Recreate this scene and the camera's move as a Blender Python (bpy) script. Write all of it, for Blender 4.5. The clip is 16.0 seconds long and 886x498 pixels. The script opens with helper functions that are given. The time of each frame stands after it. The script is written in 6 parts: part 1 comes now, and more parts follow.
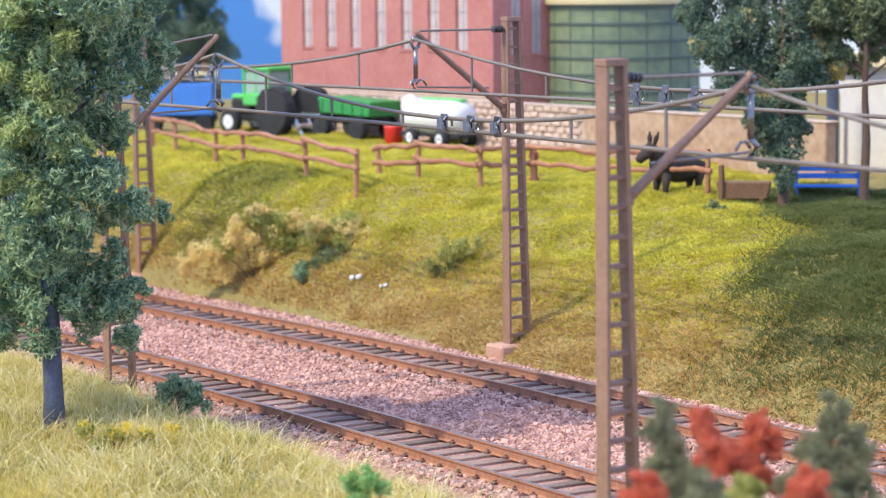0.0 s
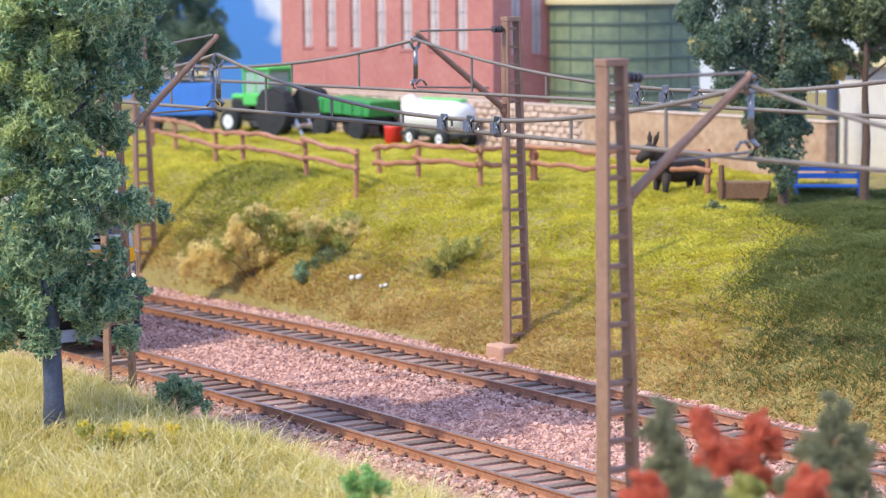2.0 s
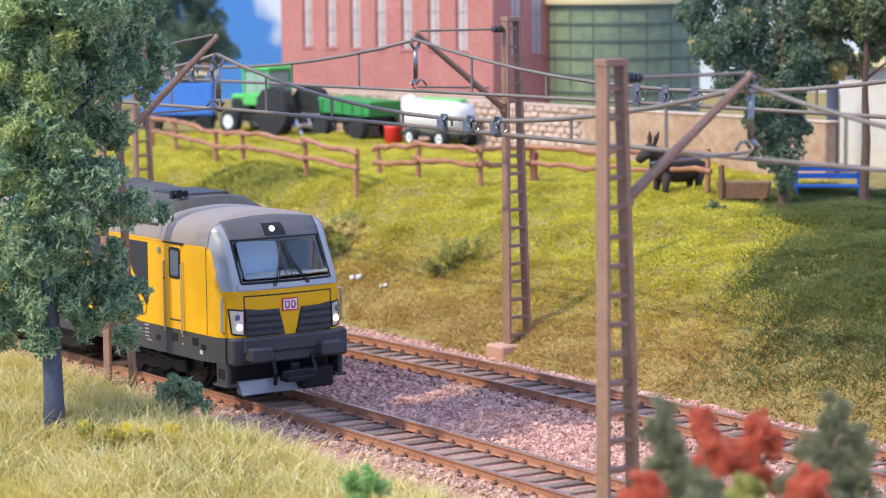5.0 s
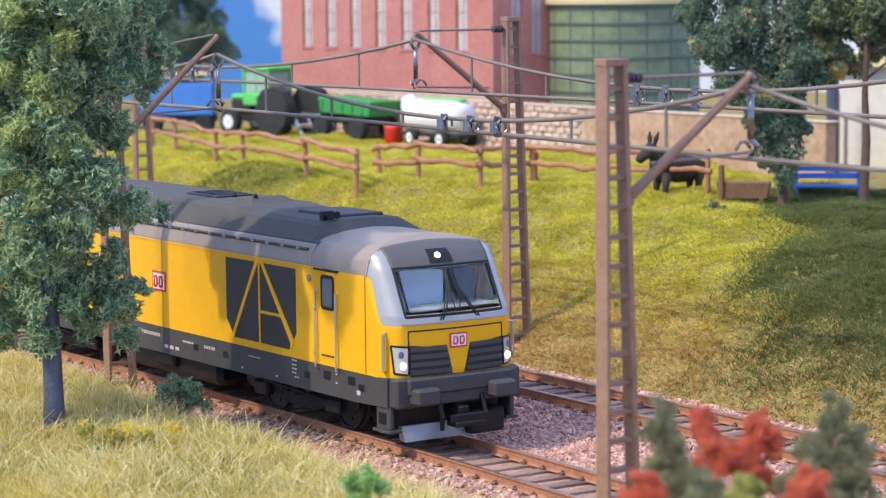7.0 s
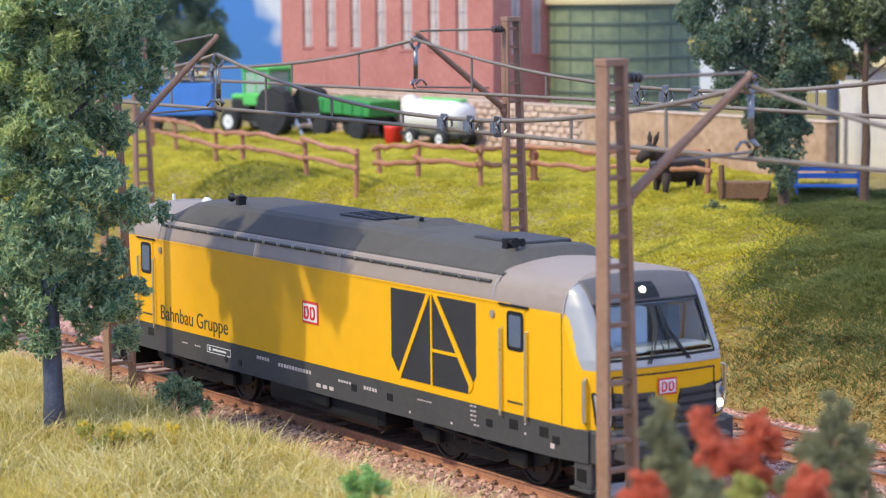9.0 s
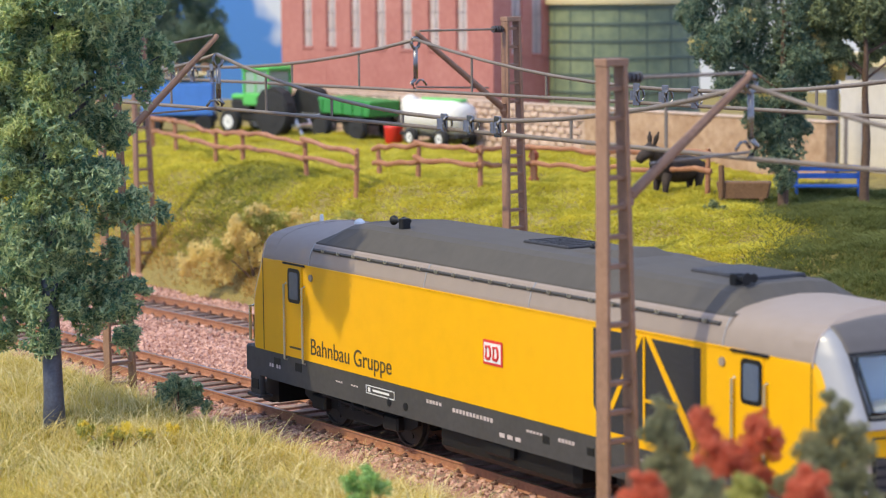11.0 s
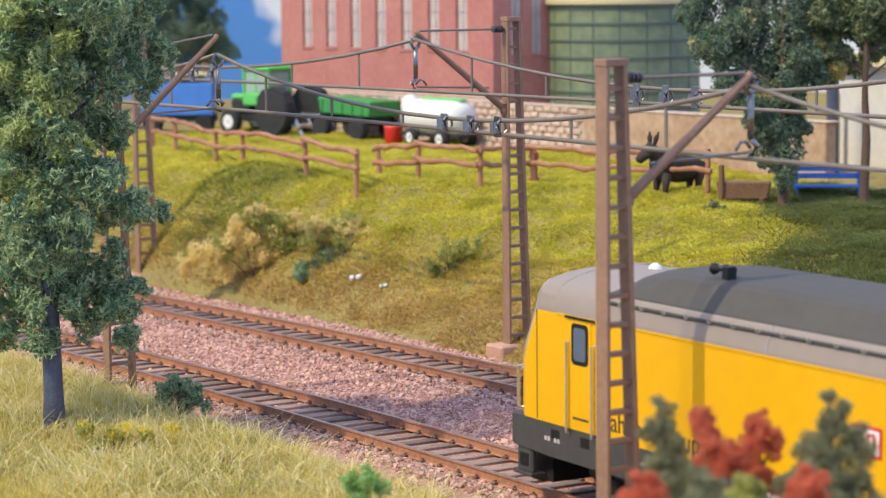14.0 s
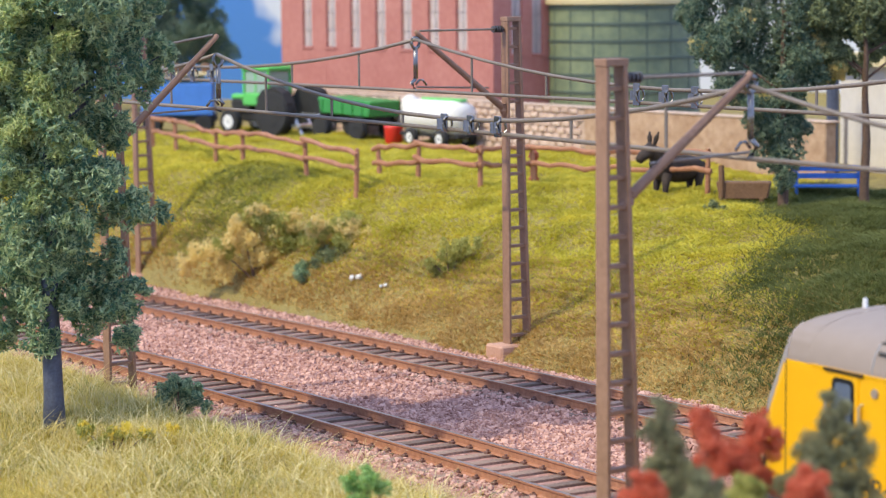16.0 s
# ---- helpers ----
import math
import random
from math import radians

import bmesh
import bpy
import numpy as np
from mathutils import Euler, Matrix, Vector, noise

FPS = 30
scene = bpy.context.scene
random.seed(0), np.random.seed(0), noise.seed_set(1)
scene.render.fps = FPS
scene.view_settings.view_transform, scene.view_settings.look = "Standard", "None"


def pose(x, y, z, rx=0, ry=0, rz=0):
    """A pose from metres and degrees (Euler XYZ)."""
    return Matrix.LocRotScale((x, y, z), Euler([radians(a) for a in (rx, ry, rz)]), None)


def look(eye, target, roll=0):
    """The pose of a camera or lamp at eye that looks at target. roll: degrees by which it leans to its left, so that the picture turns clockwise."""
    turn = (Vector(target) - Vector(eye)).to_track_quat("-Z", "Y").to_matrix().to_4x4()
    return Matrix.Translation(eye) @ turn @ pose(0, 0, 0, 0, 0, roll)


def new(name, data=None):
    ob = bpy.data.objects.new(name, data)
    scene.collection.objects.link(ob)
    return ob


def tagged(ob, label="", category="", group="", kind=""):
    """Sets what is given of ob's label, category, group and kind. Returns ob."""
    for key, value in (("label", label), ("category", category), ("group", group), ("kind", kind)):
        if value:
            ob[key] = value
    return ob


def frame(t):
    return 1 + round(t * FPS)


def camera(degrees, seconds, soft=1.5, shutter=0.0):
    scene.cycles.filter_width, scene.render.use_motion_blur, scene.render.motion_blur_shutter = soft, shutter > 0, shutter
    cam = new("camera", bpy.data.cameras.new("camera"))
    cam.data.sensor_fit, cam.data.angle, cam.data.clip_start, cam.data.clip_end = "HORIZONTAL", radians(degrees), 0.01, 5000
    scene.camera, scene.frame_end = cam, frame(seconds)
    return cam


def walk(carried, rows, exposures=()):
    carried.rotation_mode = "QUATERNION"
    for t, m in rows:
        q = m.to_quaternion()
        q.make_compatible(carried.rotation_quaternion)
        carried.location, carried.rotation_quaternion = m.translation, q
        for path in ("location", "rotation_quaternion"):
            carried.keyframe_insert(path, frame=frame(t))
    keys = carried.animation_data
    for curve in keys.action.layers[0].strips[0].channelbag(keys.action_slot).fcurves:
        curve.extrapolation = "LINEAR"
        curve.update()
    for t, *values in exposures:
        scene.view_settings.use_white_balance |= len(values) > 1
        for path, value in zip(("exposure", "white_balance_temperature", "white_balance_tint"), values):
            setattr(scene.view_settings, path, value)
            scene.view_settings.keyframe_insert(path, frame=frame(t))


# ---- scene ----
from collections import defaultdict

# A model railway in scale 1:87. Numbers below are metres of the full-size original; U brings them to the model's true size.
U = 1 / 87

# ---- camera: stands still, long lens ----
cam = camera(21.04, 16.0, soft=1.1)
EYE = Vector((40.45, -24.646, 8.678))
VIEW = pose(EYE.x * U, EYE.y * U, EYE.z * U, 83.7757, 0, 56.9454) @ pose(0, 0, 0, 0, 0, -0.571)
walk(cam, [(0, VIEW), (16, VIEW)], [(0, 0.20, 5900, 13), (4, 0.18, 5900, 13), (7, 0.10, 5950, 13), (9, 0.0, 6050, 12), (11.5, -0.06, 6500, 11), (14, -0.07, 6500, 11), (16, -0.03, 6300, 12)])
cam.data.dof.use_dof = True
cam.data.dof.focus_distance = 49 * U
cam.data.dof.aperture_fstop = 50

# ---- light: the hall's warm lamps, the hall's cool light all round ----
world = bpy.data.worlds.new("hall")
scene.world = world
world.use_nodes = True
bg = world.node_tree.nodes["Background"]
bg.inputs[0].default_value = (0.50, 0.64, 1.0, 1)
bg.inputs[1].default_value = 1.45
# two lamps of the hall, side by side: each mast throws a dark and a faint shadow
for power, toward in ((3.1, (0.03, 0.66, -0.75)), (0.9, (-0.11, 0.66, -0.75))):
    key = new("key_light", bpy.data.lights.new("key_light", "SUN"))
    key.data.energy, key.data.angle, key.data.color = power, radians(1.1), (1.0, 0.89, 0.58)
    key.matrix_world = look((0, 0, 0), toward)


# ---- materials ----
def mat(name, col, rough=0.7, metal=0.0, var=0.25, size=1.0, bump=0.0, col2=None, fine=None, island=0.0, rand=0.0, spec=0.5):
    """A surface with two scales of variation. size: the large blotches, in full-size metres."""
    m = bpy.data.materials.new(name)
    m.use_nodes = True
    nt = m.node_tree
    b = nt.nodes["Principled BSDF"]
    b.inputs["Metallic"].default_value = metal
    b.inputs["Specular IOR Level"].default_value = spec
    L = nt.links.new
    tc = nt.nodes.new("ShaderNodeTexCoord")
    n1 = nt.nodes.new("ShaderNodeTexNoise")
    n1.inputs["Scale"].default_value = 87 / size
    n1.inputs["Detail"].default_value = 5
    n1.inputs["Roughness"].default_value = 0.6
    L(tc.outputs["Object"], n1.inputs["Vector"])
    n2 = nt.nodes.new("ShaderNodeTexNoise")
    n2.inputs["Scale"].default_value = 87 / (fine or size * 0.12)
    n2.inputs["Detail"].default_value = 3
    L(tc.outputs["Object"], n2.inputs["Vector"])
    add = nt.nodes.new("ShaderNodeMath")
    add.operation = "MULTIPLY_ADD"
    L(n2.outputs["Fac"], add.inputs[0])
    add.inputs[1].default_value = 0.5
    half = nt.nodes.new("ShaderNodeMath")
    half.operation = "MULTIPLY"
    L(n1.outputs["Fac"], half.inputs[0])
    half.inputs[1].default_value = 0.5
    L(half.outputs[0], add.inputs[2])
    value = add.outputs[0]
    for amount, node, out in ((island, "ShaderNodeNewGeometry", "Random Per Island"), (rand, "ShaderNodeObjectInfo", "Random")):
        if amount:
            src = nt.nodes.new(node)
            mixer = nt.nodes.new("ShaderNodeMath")
            mixer.operation = "MULTIPLY_ADD"
            L(src.outputs[out], mixer.inputs[0])
            mixer.inputs[1].default_value = amount
            off = nt.nodes.new("ShaderNodeMath")
            off.operation = "SUBTRACT"
            L(value, off.inputs[0])
            off.inputs[1].default_value = amount / 2
            L(off.outputs[0], mixer.inputs[2])
            value = mixer.outputs[0]
    ramp = nt.nodes.new("ShaderNodeValToRGB")
    c2 = col2 or tuple(min(1, c * (1 + var)) for c in col)
    c1 = tuple(c * (1 - var) for c in col) if not col2 else col
    ramp.color_ramp.elements[0].position, ramp.color_ramp.elements[1].position = 0.32, 0.68
    ramp.color_ramp.elements[0].color, ramp.color_ramp.elements[1].color = (*c1, 1), (*c2, 1)
    L(value, ramp.inputs[0])
    L(ramp.outputs[0], b.inputs["Base Color"])
    rr = nt.nodes.new("ShaderNodeMapRange")
    rr.inputs["To Min"].default_value, rr.inputs["To Max"].default_value = max(0.02, rough - 0.08), min(1, rough + 0.08)
    L(n1.outputs["Fac"], rr.inputs["Value"])
    L(rr.outputs[0], b.inputs["Roughness"])
    if bump:
        bp = nt.nodes.new("ShaderNodeBump")
        bp.inputs["Distance"].default_value = bump * U
        bp.inputs["Strength"].default_value = 0.8
        L(n2.outputs["Fac"], bp.inputs["Height"])
        L(bp.outputs[0], b.inputs["Normal"])
    return m


def leafy(m, amount=0.4):
    """Lets light through thin leaves and blades."""
    nt = m.node_tree
    b = nt.nodes["Principled BSDF"]
    tr = nt.nodes.new("ShaderNodeBsdfTranslucent")
    nt.links.new(b.inputs["Base Color"].links[0].from_socket, tr.inputs["Color"])
    mx = nt.nodes.new("ShaderNodeMixShader")
    mx.inputs[0].default_value = amount
    nt.links.new(b.outputs[0], mx.inputs[1])
    nt.links.new(tr.outputs[0], mx.inputs[2])
    nt.links.new(mx.outputs[0], nt.nodes["Material Output"].inputs["Surface"])
    return m


def glow(name, col, power):
    m = mat(name, col, 0.3, var=0.05)
    b = m.node_tree.nodes["Principled BSDF"]
    b.inputs["Emission Color"].default_value = (*col, 1)
    b.inputs["Emission Strength"].default_value = power
    return m


GRASS_EARTH = mat("grass_earth", (0.20, 0.15, 0.05), 0.95, size=2.2, fine=0.12, bump=0.1, col2=(0.30, 0.24, 0.07))
GRASS_DRY = leafy(mat("dry_grass", (0.46, 0.37, 0.08), 0.9, size=1.6, fine=0.5, col2=(0.82, 0.68, 0.22), island=0.35))
GRASS_STRAW = leafy(mat("straw_grass", (0.62, 0.50, 0.19), 0.9, size=3.0, fine=0.4, col2=(0.86, 0.77, 0.42), island=0.5))
GRASS_BRIGHT = leafy(mat("bright_grass", (0.46, 0.43, 0.05), 0.9, size=2.6, fine=0.7, col2=(0.80, 0.70, 0.10), island=0.12), 0.5)
GRASS_BROWN = leafy(mat("brown_grass", (0.48, 0.32, 0.12), 0.9, size=1.6, fine=0.4, col2=(0.72, 0.52, 0.20), island=0.2), 0.5)
# the next two grasses carry shade in their darker greens
GRASS_SHADE_DARK = leafy(mat("shade_dark_grass", (0.115, 0.14, 0.04), 0.9, size=2.4, fine=0.5, col2=(0.215, 0.235, 0.075), island=0.1), 0.5)
GRASS_SHADE_GREEN = leafy(mat("shade_green_grass", (0.19, 0.21, 0.055), 0.9, size=1.8, fine=0.5, col2=(0.40, 0.39, 0.09), island=0.2), 0.5)
BALLAST_BED = mat("ballast_bed", (0.28, 0.13, 0.11), 0.95, size=0.8, fine=0.1, bump=0.1, col2=(0.48, 0.27, 0.22))
STONE = mat("ballast_stone", (0.33, 0.165, 0.125), 0.9, size=1.5, fine=0.15, col2=(0.63, 0.38, 0.305), island=0.5)
RAIL_RUST = mat("rusty_rail", (0.27, 0.115, 0.065), 0.75, size=0.8, fine=0.1, col2=(0.46, 0.22, 0.13), bump=0.01)
RAIL_TOP = mat("worn_rail_top", (0.42, 0.33, 0.28), 0.35, 0.9, size=0.8, fine=0.1)
SLEEPER = mat("sleeper", (0.15, 0.10, 0.075), 0.85, size=0.5, fine=0.06, col2=(0.38, 0.25, 0.185), bump=0.03, rand=0.4)
CHAIR_IRON = mat("rail_chair", (0.11, 0.055, 0.045), 0.8, size=0.4, col2=(0.22, 0.11, 0.08))
MAST_PAINT = mat("mast_paint", (0.23, 0.13, 0.085), 0.55, size=1.2, fine=0.1, col2=(0.34, 0.20, 0.135), spec=0.3)
CONCRETE = mat("mast_footing", (0.42, 0.22, 0.15), 0.9, size=0.6, fine=0.06, col2=(0.56, 0.34, 0.25), bump=0.02)
WIRE = mat("bronze_wire", (0.22, 0.18, 0.15), 0.5, 0.3, size=0.8, fine=0.05)
CLIP = mat("nickel_clip", (0.24, 0.23, 0.23), 0.25, 0.9, size=0.5)
INSULATOR = mat("insulator", (0.06, 0.05, 0.05), 0.3, size=0.3)
BARK = mat("trunk_bark", (0.045, 0.055, 0.09), 0.4, size=0.7, fine=0.06, col2=(0.10, 0.115, 0.17), bump=0.012)
BARK_BROWN = mat("brown_bark", (0.07, 0.045, 0.03), 0.8, size=0.7, fine=0.06, col2=(0.16, 0.09, 0.06), bump=0.04)
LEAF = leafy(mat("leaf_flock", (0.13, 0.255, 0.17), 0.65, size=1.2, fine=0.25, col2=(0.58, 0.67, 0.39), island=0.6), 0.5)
# brighter copy of the leaf colour, for foliage painted as lit
LEAF_LIT = leafy(mat("lit_leaf_flock", (0.28, 0.38, 0.17), 0.65, size=1.0, fine=0.2, col2=(0.72, 0.76, 0.36), island=0.6), 0.55)
LEAF_DEEP = leafy(mat("deep_leaf_flock", (0.085, 0.16, 0.12), 0.75, size=1.2, fine=0.25, col2=(0.36, 0.43, 0.28), island=0.6), 0.45)
LEAF_LIGHT = leafy(mat("light_leaf_flock", (0.34, 0.36, 0.09), 0.85, size=1.0, fine=0.2, col2=(0.70, 0.66, 0.24), island=0.5), 0.55)
LEAF_GREY = leafy(mat("greyish_leaf_flock", (0.15, 0.19, 0.10), 0.85, size=1.2, fine=0.2, col2=(0.42, 0.46, 0.24), island=0.6))
LEAF_OCHRE = leafy(mat("ochre_leaf_flock", (0.82, 0.67, 0.28), 0.85, size=1.2, fine=0.2, col2=(0.92, 0.80, 0.40), island=0.4), 0.55)
LEAF_RED = leafy(mat("rust_red_leaf_flock", (0.62, 0.15, 0.08), 0.85, size=0.8, fine=0.2, col2=(0.88, 0.34, 0.20), island=0.6), 0.55)
LEAF_FIR = leafy(mat("fir_flock", (0.21, 0.22, 0.13), 0.9, size=0.8, fine=0.2, col2=(0.46, 0.45, 0.26), island=0.6), 0.5)
YELLOW = mat("traffic_yellow_paint", (0.80, 0.41, 0.002), 0.36, var=0.04, size=3, spec=0.3)
BODY_GREY = mat("warm_grey_paint", (0.29, 0.235, 0.205), 0.5, var=0.05, size=2, spec=0.3)
ROOF_GREY = mat("dark_roof_grey", (0.085, 0.077, 0.071), 0.65, var=0.10, size=2, spec=0.22)
BROW_GREY = mat("brow_grey", (0.105, 0.095, 0.095), 0.5, var=0.08, size=2, spec=0.35)
TUB_GREEN = mat("trailer_green", (0.04, 0.26, 0.06), 0.5, var=0.12, size=1)
FRAME_GREY = mat("anthracite_frame", (0.064, 0.06, 0.06), 0.55, var=0.15, size=0.8, spec=0.25)
GRILLE = mat("grille_black", (0.036, 0.035, 0.04), 0.5, var=0.2, size=0.5, spec=0.3)
SILVER = mat("silver_grey_paint", (0.38, 0.37, 0.37), 0.36, 0.3, var=0.05, size=2)
BLACK = mat("black_plastic", (0.010, 0.010, 0.011), 0.5, var=0.3, size=0.5, spec=0.3)
WHEEL_STEEL = mat("wheel_steel", (0.05, 0.045, 0.045), 0.5, 0.5, size=0.4)
WHITE = mat("white_print", (0.75, 0.75, 0.75), 0.5, var=0.04)
LOGO_RED = mat("red_print", (0.62, 0.03, 0.03), 0.5, var=0.04)
TEXT_BROWN = mat("dark_print", (0.07, 0.045, 0.02), 0.5, var=0.05)
CHROME = mat("bright_handrail", (0.55, 0.52, 0.46), 0.3, 0.8, var=0.1)
LAMP_GLOW = glow("headlight_glow", (1.0, 0.86, 0.66), 6.0)
LAMP_DIM = mat("lamp_reflector", (0.75, 0.75, 0.8), 0.15, 0.6, var=0.1, size=0.2)
FENCE_WOOD = mat("fence_wood", (0.26, 0.10, 0.055), 0.75, size=0.5, fine=0.08, col2=(0.46, 0.23, 0.13), bump=0.02)
BRICK_RED = mat("red_brick_print", (0.39, 0.135, 0.115), 0.85, size=1.5, fine=0.25, col2=(0.50, 0.22, 0.185), bump=0.02)
WINDOW_PALE = mat("pale_window", (0.46, 0.38, 0.37), 0.5, size=1.0, fine=0.2, col2=(0.60, 0.51, 0.50))
GLAZING = mat("grey_glazing_bar", (0.40, 0.35, 0.35), 0.6, size=0.5)
WALL_STONE = mat("field_stone", (0.50, 0.35, 0.28), 0.9, size=0.8, fine=0.12, col2=(0.64, 0.48, 0.40), bump=0.04, rand=0.25)
MORTAR = mat("wall_mortar", (0.50, 0.37, 0.30), 0.95, size=0.8, fine=0.1, bump=0.03)
SAND_WALL = mat("sandstone_render", (0.33, 0.195, 0.12), 0.9, size=1.6, fine=0.25, col2=(0.53, 0.37, 0.26), bump=0.05)
TANK_GREEN = mat("tank_green", (0.105, 0.145, 0.10), 0.6, size=2.2, fine=0.4, col2=(0.23, 0.27, 0.15))
TANK_BAND = mat("tank_band", (0.08, 0.11, 0.09), 0.6, size=1.0)
CREAM = mat("cream_rim", (0.62, 0.52, 0.30), 0.6, size=1.0, var=0.1)
WHITE_WALL = mat("white_wall", (0.62, 0.58, 0.54), 0.9, size=2.0, var=0.08, bump=0.01)
TRACTOR_GREEN = mat("tractor_green", (0.12, 0.54, 0.12), 0.4, var=0.1, size=1)
TYRE = mat("tyre_rubber", (0.025, 0.025, 0.028), 0.8, var=0.3, size=0.4, bump=0.02)
RIM_RED = mat("red_rim", (0.65, 0.03, 0.02), 0.4, var=0.1)
TARP_WHITE = mat("white_sack", (0.70, 0.68, 0.66), 0.7, size=0.6, var=0.1)
BLUE_PAINT = mat("blue_paint", (0.07, 0.22, 0.66), 0.5, var=0.15, size=0.5)
HIDE = mat("dark_hide", (0.055, 0.042, 0.038), 0.8, var=0.4, size=0.4, spec=0.2)
BROWN_WOOD = mat("brown_wood", (0.12, 0.06, 0.03), 0.7, size=0.4, fine=0.06, col2=(0.24, 0.13, 0.07))


def glass(name, col, rough):
    m = bpy.data.materials.new(name)
    m.use_nodes = True
    b = m.node_tree.nodes["Principled BSDF"]
    b.inputs["Base Color"].default_value = (*col, 1)
    b.inputs["Roughness"].default_value = rough
    b.inputs["IOR"].default_value = 1.5
    b.inputs["Transmission Weight"].default_value = 1.0
    return m


GLASS = glass("cab_glass", (0.85, 0.92, 0.95), 0.02)
LEAF_FLOWER = leafy(mat("yellow_blossom", (0.80, 0.62, 0.06), 0.8, size=0.5, col2=(0.92, 0.78, 0.20), island=0.4), 0.4)
# pale blue that imitates a reflection in the windscreen
REFLECTION_BLUE = mat("painted_reflection", (0.52, 0.66, 0.90), 0.4, var=0.15, size=1.2)
DARK_GLASS = mat("dark_window_pane", (0.09, 0.12, 0.19), 0.06, var=0.1)


# ---- mesh helpers ----
def finish(bm, name, material, smooth=False):
    me = bpy.data.meshes.new(name)
    bmesh.ops.scale(bm, vec=(U, U, U), verts=bm.verts)
    bmesh.ops.recalc_face_normals(bm, faces=bm.faces)
    bm.to_mesh(me)
    bm.free()
    me.materials.append(material)
    if smooth:
        me.polygons.foreach_set("use_smooth", [True] * len(me.polygons))
    return me


def part(name, bm, material, parent=None, label="", smooth=False):
    """Links a bmesh (in full-size metres) as one mesh object."""
    ob = new(name, finish(bm, name, material, smooth))
    ob.parent = parent
    if label:
        tagged(ob, label)
    return ob


def place(x, y, z, rx=0, ry=0, rz=0):
    return pose(x * U, y * U, z * U, rx, ry, rz)


def thing(name, m, label, category, group="", kind=""):
    ob = new(name)
    ob.empty_display_size = 0.002
    ob.matrix_world = m
    return tagged(ob, label, category, group, kind)


def box(bm, x0, x1, y0, y1, z0, z1, bevel=0.0, m=None):
    r = bmesh.ops.create_cube(bm, size=1)
    vs = r["verts"]
    for v in vs:
        v.co = Vector(((x0 + x1) / 2 + v.co.x * (x1 - x0), (y0 + y1) / 2 + v.co.y * (y1 - y0), (z0 + z1) / 2 + v.co.z * (z1 - z0)))
    if bevel:
        es = list({e for v in vs for e in v.link_edges})
        vs = list({v for f in bmesh.ops.bevel(bm, geom=es, offset=bevel, segments=1, affect="EDGES", profile=0.5)["faces"] for v in f.verts} | {v for v in vs if v.is_valid})
    if m:
        bmesh.ops.transform(bm, matrix=m, verts=vs)
    return bm


def tube(bm, pts, r, n=6, caps=True):
    """A round bar along pts; r: one radius or one for each point."""
    pts = [Vector(p) for p in pts]
    rs = r if isinstance(r, (list, tuple)) else [r] * len(pts)
    rings = []
    up = Vector((0.13, 0.27, 0.95)).normalized()
    for i, p in enumerate(pts):
        d = (pts[min(i + 1, len(pts) - 1)] - pts[max(i - 1, 0)]).normalized()
        a = d.cross(up)
        if a.length < 0.1:
            a = d.cross(Vector((1, 0, 0)))
        a.normalize()
        b = d.cross(a)
        rings.append([bm.verts.new(p + (a * math.cos(k * math.tau / n) + b * math.sin(k * math.tau / n)) * rs[i]) for k in range(n)])
    for q, w in zip(rings, rings[1:]):
        for k in range(n):
            bm.faces.new((q[k], q[(k + 1) % n], w[(k + 1) % n], w[k]))
    if caps:
        bm.faces.new(rings[0])
        bm.faces.new(rings[-1])
    return bm


def lathe(bm, prof, n=24, m=None):
    """prof: (radius, z) from below to above, round the z axis."""
    rings = [[bm.verts.new((r * math.cos(k * math.tau / n), r * math.sin(k * math.tau / n), z)) for k in range(n)] for r, z in prof]
    for q, w in zip(rings, rings[1:]):
        for k in range(n):
            bm.faces.new((q[k], q[(k + 1) % n], w[(k + 1) % n], w[k]))
    bm.faces.new(rings[0])
    bm.faces.new(rings[-1])
    if m:
        bmesh.ops.transform(bm, matrix=m, verts=[v for r in rings for v in r])
    return bm


def sweep(bm, prof, pts, closed=True):
    """A profile (side, up) along pts that run in the ground's plane."""
    rings = []
    for i, p in enumerate(pts):
        d = (Vector(pts[min(i + 1, len(pts) - 1)]) - Vector(pts[max(i - 1, 0)])).normalized()
        side = Vector((d.y, -d.x, 0)).normalized()
        rings.append([bm.verts.new(Vector(p) + side * a + Vector((0, 0, b))) for a, b in prof])
    n = len(prof)
    for q, w in zip(rings, rings[1:]):
        for k in range(n if closed else n - 1):
            bm.faces.new((q[k], q[(k + 1) % n], w[(k + 1) % n], w[k]))
    if closed:
        bm.faces.new(rings[0])
        bm.faces.new(rings[-1])
    return bm


def prism(bm, poly, y0, y1, swap=False):
    """A flat polygon in x, z pushed from y0 to y1."""
    a = [bm.verts.new((x, y0, z)) for x, z in poly]
    b = [bm.verts.new((x, y1, z)) for x, z in poly]
    n = len(poly)
    for k in range(n):
        bm.faces.new((a[k], a[(k + 1) % n], b[(k + 1) % n], b[k]))
    bm.faces.new(a)
    bm.faces.new(b)
    return bm


